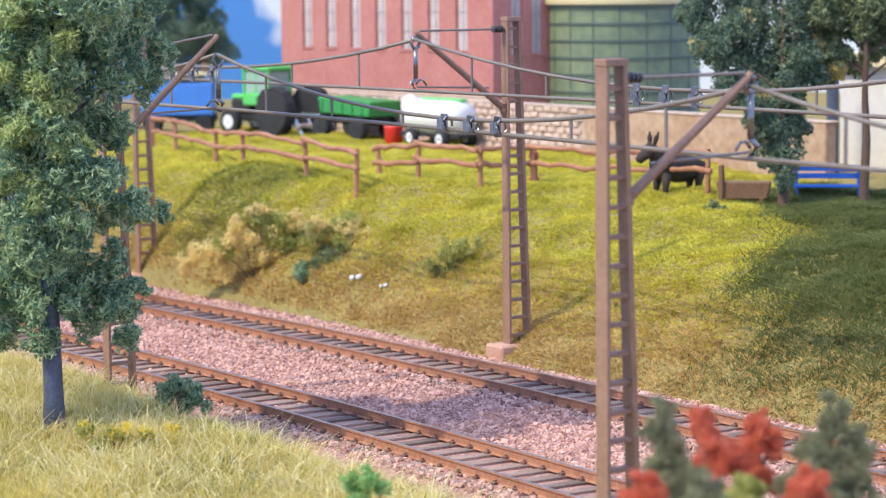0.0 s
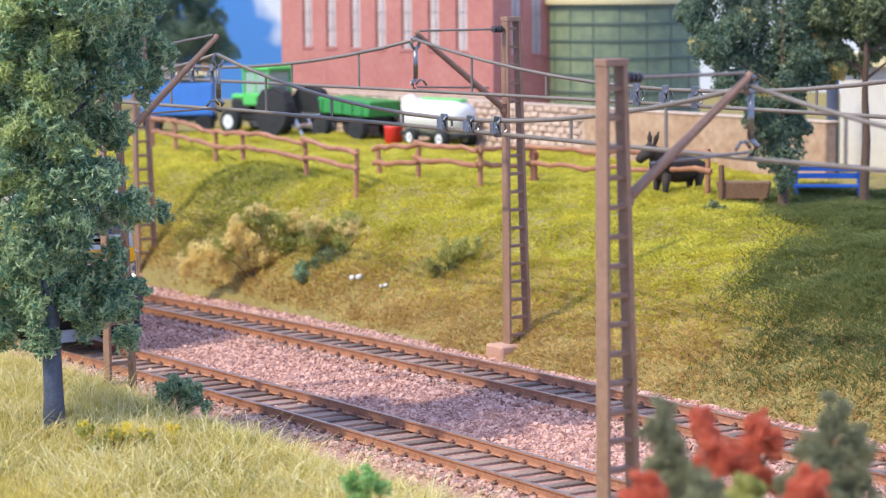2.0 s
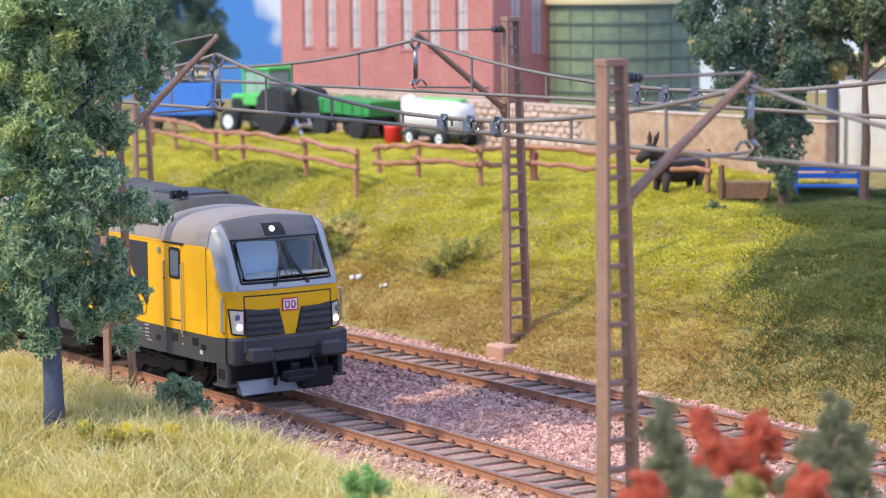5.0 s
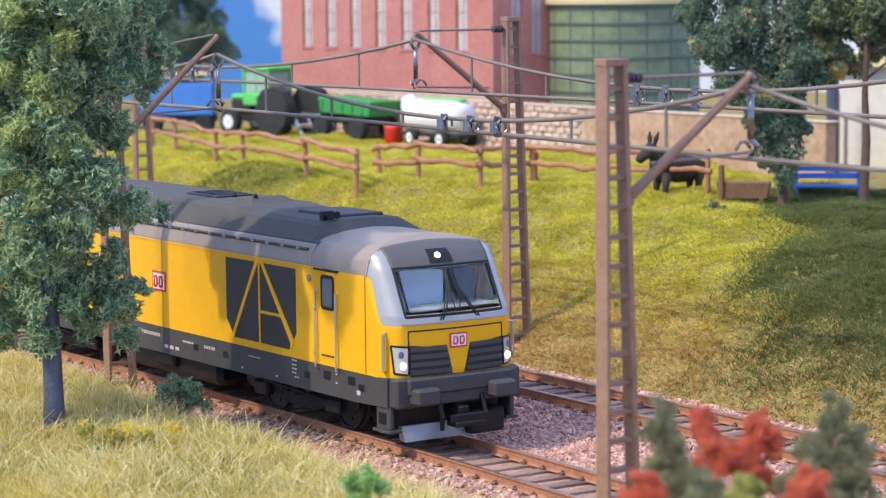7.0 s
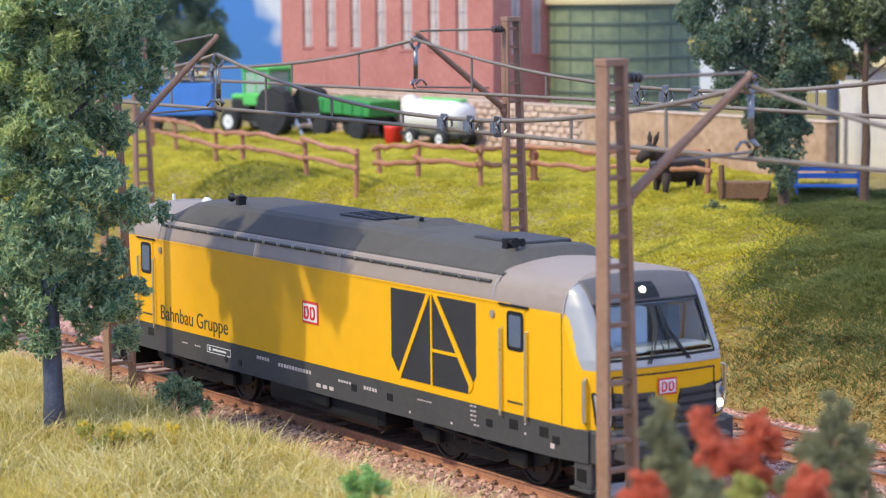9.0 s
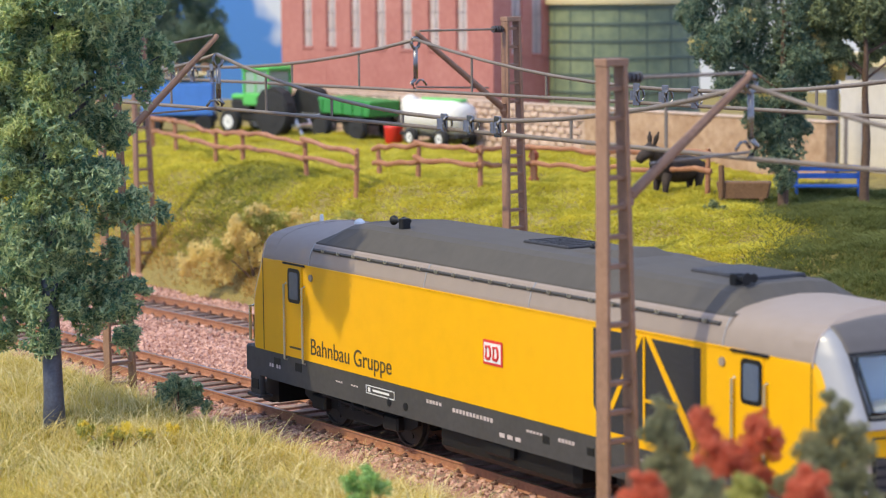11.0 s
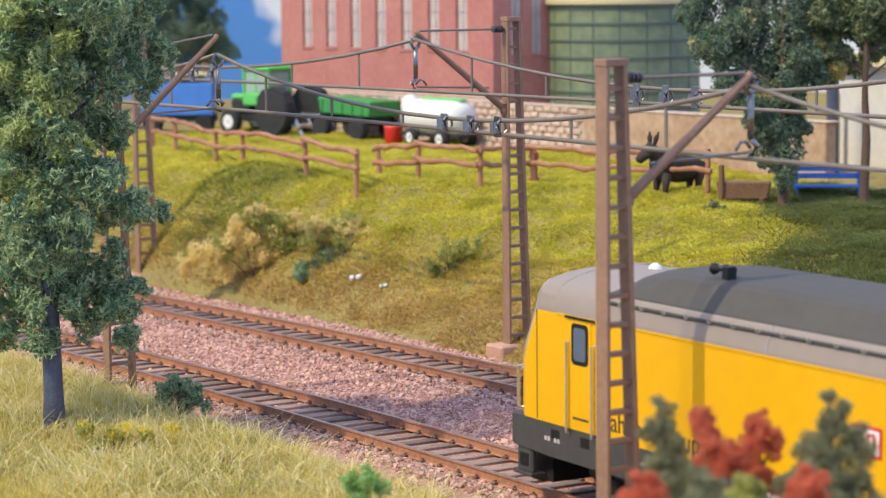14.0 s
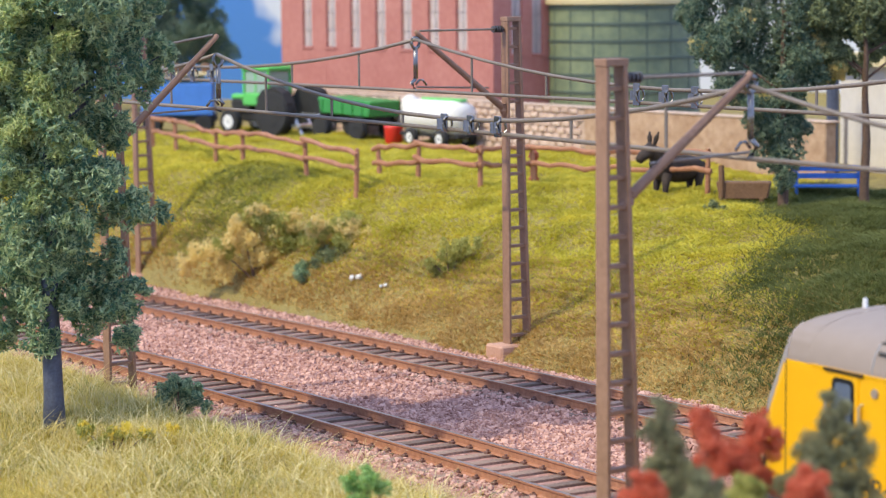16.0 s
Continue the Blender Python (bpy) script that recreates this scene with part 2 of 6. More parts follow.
def patch(bm, corners, fn, nu=6, nv=4, depth=0.02):
    """A thin plate over a curved face: corners in the face's own two coordinates, fn(a, b, lift) gives the point."""
    c00, c10, c11, c01 = [Vector((*c, 0)) for c in corners]
    layers = []
    for lift in (depth, -0.01):
        layers.append([[bm.verts.new(fn(*((c00 * (1 - u) + c10 * u) * (1 - v) + (c01 * (1 - u) + c11 * u) * v).to_2d(), lift))
                        for u in [i / nu for i in range(nu + 1)]] for v in [j / nv for j in range(nv + 1)]])
    top, low = layers
    for g in (top, low):
        for j in range(nv):
            for i in range(nu):
                bm.faces.new((g[j][i], g[j][i + 1], g[j + 1][i + 1], g[j + 1][i]))
    rim = [(j, 0) for j in range(nv)] + [(nv, i) for i in range(nu)] + [(j, nu) for j in range(nv, 0, -1)] + [(0, i) for i in range(nu, 0, -1)]
    for p, q in zip(rim, rim[1:] + rim[:1]):
        bm.faces.new((top[p[0]][p[1]], top[q[0]][q[1]], low[q[0]][q[1]], low[p[0]][p[1]]))
    return bm


def cloud_mesh(name, verts, faces, material):
    me = bpy.data.meshes.new(name)
    me.from_pydata((np.asarray(verts) * U).tolist(), [], faces.tolist() if hasattr(faces, "tolist") else faces)
    me.materials.append(material)
    return me


def flakes(points, size, rng, flat=0.0):
    """Small bent leaf flakes, one at each point: vertices and faces."""
    n = len(points)
    a = rng.normal(size=(n, 3))
    a /= np.linalg.norm(a, axis=1)[:, None]
    b = rng.normal(size=(n, 3))
    b -= (b * a).sum(1)[:, None] * a
    b /= np.linalg.norm(b, axis=1)[:, None]
    c = np.cross(a, b)
    s = size * rng.uniform(0.55, 1.35, n)[:, None]
    v = np.stack([points - a * s, points - b * s * 0.26 + c * s * 0.2, points + a * s, points + b * s * 0.26 + c * s * 0.15,
                  points - b * s * 0.9, points - c * s * 0.26 + a * s * 0.2, points + b * s * 0.9, points + c * s * 0.26], 1).reshape(-1, 3)
    i = np.arange(n)[:, None] * 8
    f = np.concatenate([i + [0, 1, 2], i + [0, 2, 3], i + [4, 5, 6], i + [4, 6, 7]], 0)
    return v, f


def blob_points(blobs, n, rng, shell=0.55):
    """Points in the outer layer of many small balls (x, y, z, radius), more in larger ones."""
    blobs = np.asarray(blobs, float)
    lumps = []
    for x, y, z, r in blobs:
        lumps.append((x, y, z, r * 0.72))
        for _ in range(7):
            d = rng.normal(size=3)
            d *= r * rng.uniform(0.6, 1.05) / np.linalg.norm(d)
            lumps.append((x + d[0], y + d[1], z + d[2], r * rng.uniform(0.25, 0.48)))
    blobs = np.array(lumps)
    w = blobs[:, 3] ** 2.2
    k = rng.choice(len(blobs), n, p=w / w.sum())
    d = rng.normal(size=(n, 3))
    d /= np.linalg.norm(d, axis=1)[:, None]
    r = rng.uniform(shell ** 3, 1, n) ** (1 / 3)
    lump = 1 + 0.22 * np.sin(d[:, 0] * 7 + k) * np.sin(d[:, 2] * 6 + 2 * k) + rng.normal(0, 0.07, n)
    return blobs[k, :3] + d * (r * lump * blobs[k, 3])[:, None]


def crown(name, blobs, n, size, material, parent, seed, label=""):
    rng = np.random.default_rng(seed)
    v, f = flakes(blob_points(blobs, n, rng), size, rng)
    ob = new(name, cloud_mesh(name, v, f, material))
    ob.parent = parent
    if label:
        tagged(ob, label)
    return ob


# ---- the lie of the land ----
def near_y(x):
    return -0.001678 * x * x


def far_y(x):
    return 5.628 + 0.00313 * x - 0.001675 * x * x


def smooth(t):
    t = np.clip(t, 0, 1)
    return t * t * (3 - 2 * t)


BANK_X = (-80, -45, -28, -18.5, -12, -6, 4, 40)
BANK_TOP = (11.5, 11.5, 11.6, 13.0, 16.2, 17.6, 18.5, 19)
BANK_FOOT = (6.4, 6.4, 7.9, 8.1, 8.0, 7.5, 7.6, 7.2)
BANK_Z = (3.0, 3.0, 3.0, 3.05, 2.9, 2.75, 2.7, 2.7)


def ground_z(x, y):
    x, y = np.asarray(x, float), np.asarray(y, float)
    y0, y1, zt = np.interp(x, BANK_X, BANK_FOOT), np.interp(x, BANK_X, BANK_TOP), np.interp(x, BANK_X, BANK_Z)
    t = np.clip((y - y0) / (y1 - y0), 0, 1)
    rise = np.where(t < 1, 1 - (1 - t) ** 1.9, 1)
    lump = 0.13 * np.sin(x * 0.9 + 1.3 * np.sin(y * 0.7)) * np.sin(y * 1.1 + 0.6) + 0.06 * np.sin(x * 2.3 + 1.9 * np.sin(y * 0.8)) * np.sin(y * 1.9 + 1.4 * np.sin(x * 0.6))
    bank = -0.42 + (zt + 0.42) * rise + lump * smooth((t - 0.02) * 4)
    edge = np.interp(x, (-10, -6, -3), (1.75, 1.8, 2.25))
    nearside = -0.42 + 0.58 * smooth((near_y(x) - edge - y) / 1.6) + 0.6 * lump * smooth((near_y(x) - edge - 0.4 - y) / 2)
    return np.where(y > y0, bank, np.where(y < near_y(x) - edge, nearside, -0.42))


def build_ground():
    xs = np.concatenate([np.linspace(-105, -70, 5)[:-1], np.arange(-70, 45, 0.6), np.linspace(45, 65, 5)])
    ys = np.concatenate([np.linspace(-40, -16, 5)[:-1], np.arange(-16, 26, 0.45), np.linspace(26, 70, 8)])
    gx, gy = np.meshgrid(xs, ys)
    gz = ground_z(gx, gy)
    v = np.stack([gx, gy, gz], -1).reshape(-1, 3)
    nx, ny = len(xs), len(ys)
    i = (np.arange(ny - 1)[:, None] * nx + np.arange(nx - 1)[None]).reshape(-1, 1)
    f = i + [0, 1, nx + 1, nx]
    me = cloud_mesh("ground", v, f, GRASS_EARTH)
    me.polygons.foreach_set("use_smooth", [True] * len(me.polygons))
    tagged(new("ground", me), "layout base covered with earth and static grass", "ground", kind="structure")


def build_ballast():
    bm = bmesh.new()
    xs = np.arange(-60, 40.1, 1.0)
    rows = []
    for x in xs:
        n, f = near_y(x), far_y(x)
        rows.append([bm.verts.new((x, y, z)) for y, z in ((n - 2.8, -0.75), (n - 2.4, -0.40), (n - 1.6, -0.25), (f + 1.4, -0.25), (f + 2.0, -0.30), (f + 3.2, -0.75))])
    for q, w in zip(rows, rows[1:]):
        for k in range(5):
            bm.faces.new((q[k], w[k], w[k + 1], q[k + 1]))
    part("ballast_bed", bm, BALLAST_BED)
    tagged(bpy.data.objects["ballast_bed"], "pinkish brown ballast bed under both tracks", "ballast", kind="structure")
    # loose stones
    rng = np.random.default_rng(5)
    n = 150000
    x = rng.uniform(-32, 22, n)
    y = rng.uniform(-2.85, 8.6, n)
    yn, yf = y - near_y(x), y - far_y(x)
    clear = ~((np.abs(np.abs(yn) - 0.72) < 0.10) | (np.abs(np.abs(yf) - 0.72) < 0.10))
    sleeper = ((np.abs(yn) < 0.80) | (np.abs(yf) < 0.80)) & (((x / 0.62) % 1.0 < 0.22) | ((x / 0.62) % 1.0 > 0.78))
    keep = clear & ~sleeper & (yn > -2.7) & (yf < np.interp(x, (-12, -4), (3.2, 2.5)) + 0.3 * np.sin(x * 1.7))
    between = (np.abs(yn) < 0.78) | (np.abs(yf) < 0.78)
    shoulder = ((np.abs(yn) < 1.45) | (np.abs(yf) < 1.45)) & ~between
    keep &= ~(between & (rng.random(n) < 0.25))
    x, y, between, shoulder = x[keep], y[keep], between[keep], shoulder[keep]
    n = len(x)
    s = np.minimum(rng.lognormal(-3.2, 0.36, n), 0.10)
    z = np.where(between, -0.29, np.where(shoulder, -0.215 + rng.uniform(-0.02, 0.02, n), -0.245)) + np.where((y - near_y(x) < -1.5), (y - near_y(x) + 1.5) * 0.25, 0)
    z = z + np.where(y - far_y(x) > 1.4, -(y - far_y(x) - 1.4) * 0.08, 0)
    base = np.array([(1, 0, 0), (-0.5, 0.87, 0), (-0.5, -0.87, 0), (0.3, 0.5, 0.9), (-0.7, 0.1, 0.8), (0.3, -0.6, 0.85)])
    a = rng.uniform(0, math.tau, n)
    ca, sa = np.cos(a), np.sin(a)
    j = base[None] * rng.uniform(0.6, 1.3, (n, 6, 3)) * s[:, None, None]
    v = np.stack([j[..., 0] * ca[:, None] - j[..., 1] * sa[:, None] + x[:, None], j[..., 0] * sa[:, None] + j[..., 1] * ca[:, None] + y[:, None], j[..., 2] + z[:, None] - 0.02], -1).reshape(-1, 3)
    tri = np.array([(0, 1, 3), (1, 4, 3), (1, 2, 4), (2, 5, 4), (2, 0, 5), (0, 3, 5), (3, 4, 5)])
    f = (np.arange(n)[:, None, None] * 6 + tri[None]).reshape(-1, 3)
    ob = new("ballast_stones", cloud_mesh("ballast_stones", v, f, STONE))
    tagged(ob, "loose pinkish brown ballast stones round the tracks", "ballast", kind="stuff")


def build_grass(name, label, material, n, xr, yr, height, seed, keep, lean=0.5, width=0.018):
    rng = np.random.default_rng(seed)
    x, y = rng.uniform(*xr, n), rng.uniform(*yr, n)
    k = keep(x, y, rng)
    x, y = x[k], y[k]
    n = len(x)
    z = ground_z(x, y) - 0.02
    clump = 0.5 + 0.25 * np.sin(x * 2.3 + 2 * np.sin(y * 1.6)) * np.sin(y * 2.7 + 1.5 * np.sin(x * 1.1)) + 0.25 * np.sin(x * 5.1 + 3 * np.sin(y * 2.2)) * np.sin(y * 4.3 + 2 * np.sin(x * 3.1))
    h = height * rng.uniform(0.5, 1.3, n) * (0.5 + 1.0 * clump)
    sway = np.stack([np.sin(x * 3.1 + y * 1.9), np.sin(y * 3.7 - x * 1.3)], -1) * 0.5
    d = (rng.normal(0, lean, (n, 2)) + sway * lean) * h[:, None]
    a = rng.uniform(0, math.tau, n)
    w = np.stack([np.cos(a), np.sin(a), 0 * a], -1) * width
    p = np.stack([x, y, z], -1)
    mid = p + np.concatenate([d * 0.3, 0.6 * h[:, None]], 1)
    tip = p + np.concatenate([d, h[:, None]], 1)
    v = np.stack([p - w, p + w, mid + w * 0.7, mid - w * 0.7, tip], 1).reshape(-1, 3)
    i = np.arange(n)[:, None] * 5
    f = np.concatenate([i + [0, 1, 2], i + [0, 2, 3], i + [3, 2, 4]], 0)
    tagged(new(name, cloud_mesh(name, v, f, material)), label, "grass", kind="stuff")


build_ground()
build_ballast()


# ---- tracks ----
RAIL_PROF = ((-0.07, -0.20), (0.07, -0.20), (0.07, -0.185), (0.016, -0.165), (0.016, -0.05), (0.042, -0.035), (0.042, 0.0), (-0.042, 0.0), (-0.042, -0.035), (-0.016, -0.05), (-0.016, -0.165), (-0.07, -0.185))


def build_track(label, fy):
    root = thing("railway_track", Matrix(), label, "railway track", "tracks")
    xs = np.arange(-58, 38.1, 1.0)
    for side in (-0.7375, 0.7375):
        bm = bmesh.new()
        sweep(bm, RAIL_PROF, [(x, fy(x) + side, 0) for x in xs])
        rail = part("rail", bm, RAIL_RUST, root, "rust-brown rail with a worn top")
        rail.data.materials.append(RAIL_TOP)
        for p in rail.data.polygons:
            if p.normal.z > 0.9 and p.center.z > -0.001 * U:
                p.material_index = 1
    bm = bmesh.new()
    box(bm, -0.125, 0.125, -1.3, 1.3, -0.36, -0.195, 0.012)
    sl = finish(bm, "sleeper", SLEEPER)
    bm = bmesh.new()
    for s in (-0.7375, 0.7375):
        for t in (-1, 1):
            box(bm, -0.06, 0.06, s + t * 0.10 - 0.045, s + t * 0.10 + 0.045, -0.2, -0.145, 0.01)
            box(bm, -0.025, 0.025, s + t * 0.085 - 0.02, s + t * 0.085 + 0.02, -0.15, -0.115)
    ch = finish(bm, "rail_fastening", CHAIR_IRON)
    i0, i1 = int(-50 / 0.62), int(34 / 0.62)
    for i in range(i0, i1):
        x = i * 0.62
        slope = (fy(x + 0.1) - fy(x - 0.1)) / 0.2
        ob = new("sleeper", sl)
        ob.parent = root
        ob.matrix_basis = place(x, fy(x), 0, 0, 0, math.degrees(math.atan(slope)))
        c = new("rail_fastening", ch)
        c.parent = ob


build_track("rusty model track on dark sleepers beside the front grass", near_y)
build_track("rusty model track on dark sleepers below the grassy bank", far_y)


# ---- catenary masts ----
def lattice_mast(x, y, z0, top, turn, reach, wire_z=6.05, mess_z=7.25, tip=0.05, straight=-1):
    """One upright and one leaning channel post joined by rungs, with a slanting arm towards the track."""
    root = thing("catenary_mast", place(x, y, z0, 0, 0, turn), "brown-grey steel lattice catenary mast with a slanting arm", "catenary mast", "catenary masts")
    h = top - z0

    def offset(s, z):
        return s * 0.20 if s == straight else s * (0.40 - 0.27 * z / h)

    def half(z):
        return offset(1, z)

    for s in (-1, 1):
        bm = bmesh.new()
        a, b = offset(s, 0), offset(s, h)
        vb = [bm.verts.new((u, a + v, 0)) for u, v in ((-0.15, -0.035), (0.15, -0.035), (0.15, 0.035), (-0.15, 0.035))]
        vt = [bm.verts.new((u, b + v, h)) for u, v in ((-0.14, -0.035), (0.14, -0.035), (0.14, 0.035), (-0.14, 0.035))]
        for k in range(4):
            bm.faces.new((vb[k], vb[(k + 1) % 4], vt[(k + 1) % 4], vt[k]))
        bm.faces.new(vb)
        bm.faces.new(vt)
        bmesh.ops.bevel(bm, geom=list(bm.edges), offset=0.012, segments=1, affect="EDGES")
        part("post", bm, MAST_PAINT, root)
    z = 0.35
    while z < h - 0.15:
        bm = bmesh.new()
        box(bm, -0.08, 0.08, offset(-1, z), offset(1, z), z - 0.035, z + 0.035, 0.008)
        part("rung", bm, MAST_PAINT, root)
        z += 0.44
    bm = bmesh.new()
    box(bm, -0.15, 0.15, offset(-1, h) - 0.05, offset(1, h) + 0.05, h - 0.10, h + 0.015, 0.012)
    part("top_cap", bm, MAST_PAINT, root)
    bm = bmesh.new()
    box(bm, -0.36, 0.36, -0.62, 0.62, -0.45, 0.16, 0.05)
    part("footing", bm, CONCRETE, root, "reddish concrete footing")
    # arm: from the post, low, up to the carrier over the track
    yb = half(wire_z - z0) + 0.05
    zl = wire_z - z0 - 0.50
    za = mess_z - z0 + 0.05
    bm = bmesh.new()
    tube(bm, [(0, yb, zl), (0, yb + 0.10, zl + 0.05), (0, reach - 0.05, za + tip - 0.08), (0, reach + 0.02, za + tip)], [0.085, 0.085, 0.062, 0.05], 8)
    part("slanting_arm", bm, MAST_PAINT, root, smooth=True)
    bm = bmesh.new()
    tube(bm, [(0, yb - 0.05, zl - 0.14), (0, yb + 0.02, zl - 0.05), (0, yb + 0.06, zl + 0.1)], 0.11, 8)
    part("arm_bracket", bm, MAST_PAINT, root)
    zt = h - 0.28
    bm = bmesh.new()
    tube(bm, [(0, half(h), zt), (0, reach - 0.1, za + tip)], 0.028, 6)
    part("stay_rod", bm, WIRE, root)
    bm = bmesh.new()
    for k in range(4):
        tube(bm, [(0, half(h) + 0.10 + 0.075 * k, zt), (0, half(h) + 0.14 + 0.075 * k, zt)], 0.085, 10)
    part("insulator", bm, INSULATOR, root, "dark ribbed insulator")
    bm = bmesh.new()
    ring = [(0, reach + 0.02 + 0.11 * math.cos(a), za - 0.13 + 0.13 * math.sin(a)) for a in np.linspace(0.6, math.tau + 0.3, 12)]
    tube(bm, ring, 0.042, 6)
    tube(bm, [(0, reach + 0.02, za - 0.26), (0, reach + 0.02, wire_z - z0 + 0.28)], 0.055, 8)
    tube(bm, [(0, reach + 0.02, wire_z - z0 + 0.28), (0.06, reach + 0.10, wire_z - z0 + 0.17), (0, reach + 0.03, wire_z - z0)], 0.05, 8)
    hook = [(0, reach + 0.02 - 0.1 * k, wire_z - z0 + 0.14 + 0.12 * math.sin(k * 1.1)) for k in range(4)]
    tube(bm, hook, 0.026, 6)
    part("wire_hanger", bm, CLIP, root, "bright metal wire hanger", smooth=True)
    bm = bmesh.new()
    tube(bm, [(0, yb + 0.45, zl + 0.5), (0, reach, wire_z - z0 + 0.08)], 0.024, 6)
    part("registration_rod", bm, WIRE, root)
    return root


lattice_mast(12.3, -3.3, -0.2, 7.62, 0, 2.62)
lattice_mast(-6.2, -2.75, -0.1, 7.62, 0, 2.6, tip=0.42)
lattice_mast(-7.1, 8.35, -0.12, 7.98, 180, 2.75, 6.3, 7.5, 0.15, 1)
lattice_mast(-27.4, 8.25, -0.3, 8.15, 180, 2.9, 6.3, 7.5, 0.15, 1)


def catenary(label, spans, fy, clamps):
    """Contact wire and sagging carrier wire between the masts, with droppers."""
    root = thing("overhead_wire", Matrix(), label, "overhead wire", "overhead wires")
    for (x0, x1, zc0, zc1, zm0, zm1, sag) in spans:
        n = 14
        ts = [i / n for i in range(n + 1)]
        def cz(t):
            return zc0 + (zc1 - zc0) * t
        def mz(t):
            return zm0 + (zm1 - zm0) * t - sag * 4 * t * (1 - t)
        def pt(t, z):
            x = x0 + (x1 - x0) * t
            return (x, fy(x), z)
        bm = bmesh.new()
        tube(bm, [pt(t, cz(t)) for t in ts], 0.042, 6)
        part("contact_wire", bm, WIRE, root, smooth=True)
        bm = bmesh.new()
        tube(bm, [pt(t, mz(t)) for t in ts], 0.042, 6)
        part("carrier_wire", bm, WIRE, root, smooth=True)
        for t in (0.12, 0.27, 0.42, 0.73, 0.88):
            bm = bmesh.new()
            tube(bm, [pt(t, cz(t)), pt(t, mz(t))], 0.03, 6)
            part("dropper", bm, WIRE, root)
        # clamps at mid-span
        for t in clamps:
            bm = bmesh.new()
            x, y, z = pt(t, cz(t))
            z2 = mz(t)
            box(bm, x - 0.10, x + 0.10, y - 0.06, y - 0.01, z - 0.06, z2 + 0.09, 0.012)
            for s in (-1, 1):
                tube(bm, [(x + s * 0.05, y - 0.11, (z + z2) / 2 + 0.1 * k) for k in (-1, 0, 1)], 0.05, 8)
            tube(bm, [(x + 0.11, y - 0.03 + 0.1 * math.cos(a), (z + z2) / 2 + 0.14 * math.sin(a)) for a in np.linspace(0, math.tau, 11)], 0.025, 6)
            part("wire_clamp", bm, CLIP, root, "bright metal clamp joining both wires")


catenary("brown contact and carrier wire over the front track", [(-24.5, -6.2, 6.1, 6.1, 7.3, 7.3, 0.85), (-6.2, 12.3, 6.12, 6.03, 7.3, 7.15, 0.95), (12.3, 30.5, 6.03, 6.0, 7.15, 7.15, 0.9)], lambda x: near_y(x) + float(np.interp(x, (-24.5, -6.2, 12.3, 30.5), (0.2, -0.1, -0.42, 0.1))), (0.505, 0.555, 0.605))
catenary("brown contact and carrier wire over the rear track", [(-27.6, -7.0, 6.3, 6.3, 7.5, 7.5, 0.85), (-7.0, 12.0, 6.3, 6.3, 7.5, 7.4, 0.85), (12, 30, 6.3, 6.3, 7.4, 7.4, 0.8)], far_y, (0.44, 0.49, 0.54))


# ---- the locomotive ----
FRONT_Z = (1.30, 1.5, 2.35, 2.55, 3.40, 3.62, 3.85, 4.00, 4.08, 4.14)
FRONT_X = (9.40, 9.42, 9.40, 9.36, 8.93, 8.78, 8.50, 8.20, 7.95, 7.70)
SIDE_Y = (1.50, 1.50, 1.49, 1.43, 1.33, 1.18, 0.95, 0.70, 0.40, 0.0)
SIDE_Z = (1.38, 3.22, 3.34, 3.56, 3.69, 3.79, 3.87, 3.92, 3.955, 3.975)


def front_x(y, z):
    a = abs(y)
    return float(np.interp(z, FRONT_Z, FRONT_X)) - 0.10 * (a / 1.2) ** 2 - 0.38 * max(0.0, (a - 1.18) / 0.32) ** 2.2


def half_width(z):
    return float(np.interp(z, SIDE_Z, SIDE_Y))


def mask_z(x):
    """Lower edge of the silver cab mask along the side."""
    return float(np.interp(x, (8.50, 8.62, 8.70, 8.78, 8.86, 8.95, 9.03), (3.31, 3.20, 3.04, 2.84, 2.64, 2.45, 2.36)))


def nose_kind(x, y, z, cap):
    if z < 2.37:
        return "cab_front"
    if x < 8.52:
        return "cab_roof" if z > 3.27 else "cab_side"
    if cap and abs(y) < 1.08 and 2.58 < z < 3.38 and x > front_x(y, z) - 0.02:
        return ""
    if z > mask_z(x):
        return "mask"
    return "cab_side"


def split_faces(quads, root, flip):
    groups = defaultdict(list)
    for q, cap in quads:
        k = nose_kind(*[sum(p[i] for p in q) / 4 for i in range(3)], cap)
        if k:
            groups[k, k == "cab_side" and q[0][1] > 0].append(q)
    table = {"cab_front": (YELLOW, "yellow lower cab front"), "cab_side": (YELLOW, ""), "cab_roof": (BODY_GREY, "warm grey cab roof"), "mask": (SILVER, "silver window surround")}
    for (k, _), qs in groups.items():
        bm = bmesh.new()
        found = {}
        for q in qs:
            vs = []
            for p in q:
                key_ = tuple(round(c, 4) for c in p)
                if key_ not in found:
                    found[key_] = bm.verts.new((p[0] * flip, p[1] * flip, p[2]))
                if found[key_] not in vs:
                    vs.append(found[key_])
            if len(vs) > 2:
                try:
                    bm.faces.new(vs)
                except ValueError:
                    pass
        part(k, bm, table[k][0], root, table[k][1], smooth=True)


def words(text, size, material, parent, m, name="lettering"):
    cu = bpy.data.curves.new("lettering", "FONT")
    cu.body, cu.size, cu.extrude = text, size * U, 0.004 * U
    tmp = new("lettering_curve", cu)
    bpy.context.view_layer.update()
    me = bpy.data.meshes.new_from_object(tmp.evaluated_get(bpy.context.evaluated_depsgraph_get()))
    bpy.data.objects.remove(tmp)
    me.materials.clear()
    me.materials.append(material)
    ob = new(name, me)
    ob.parent = parent
    ob.matrix_basis = m
    return ob


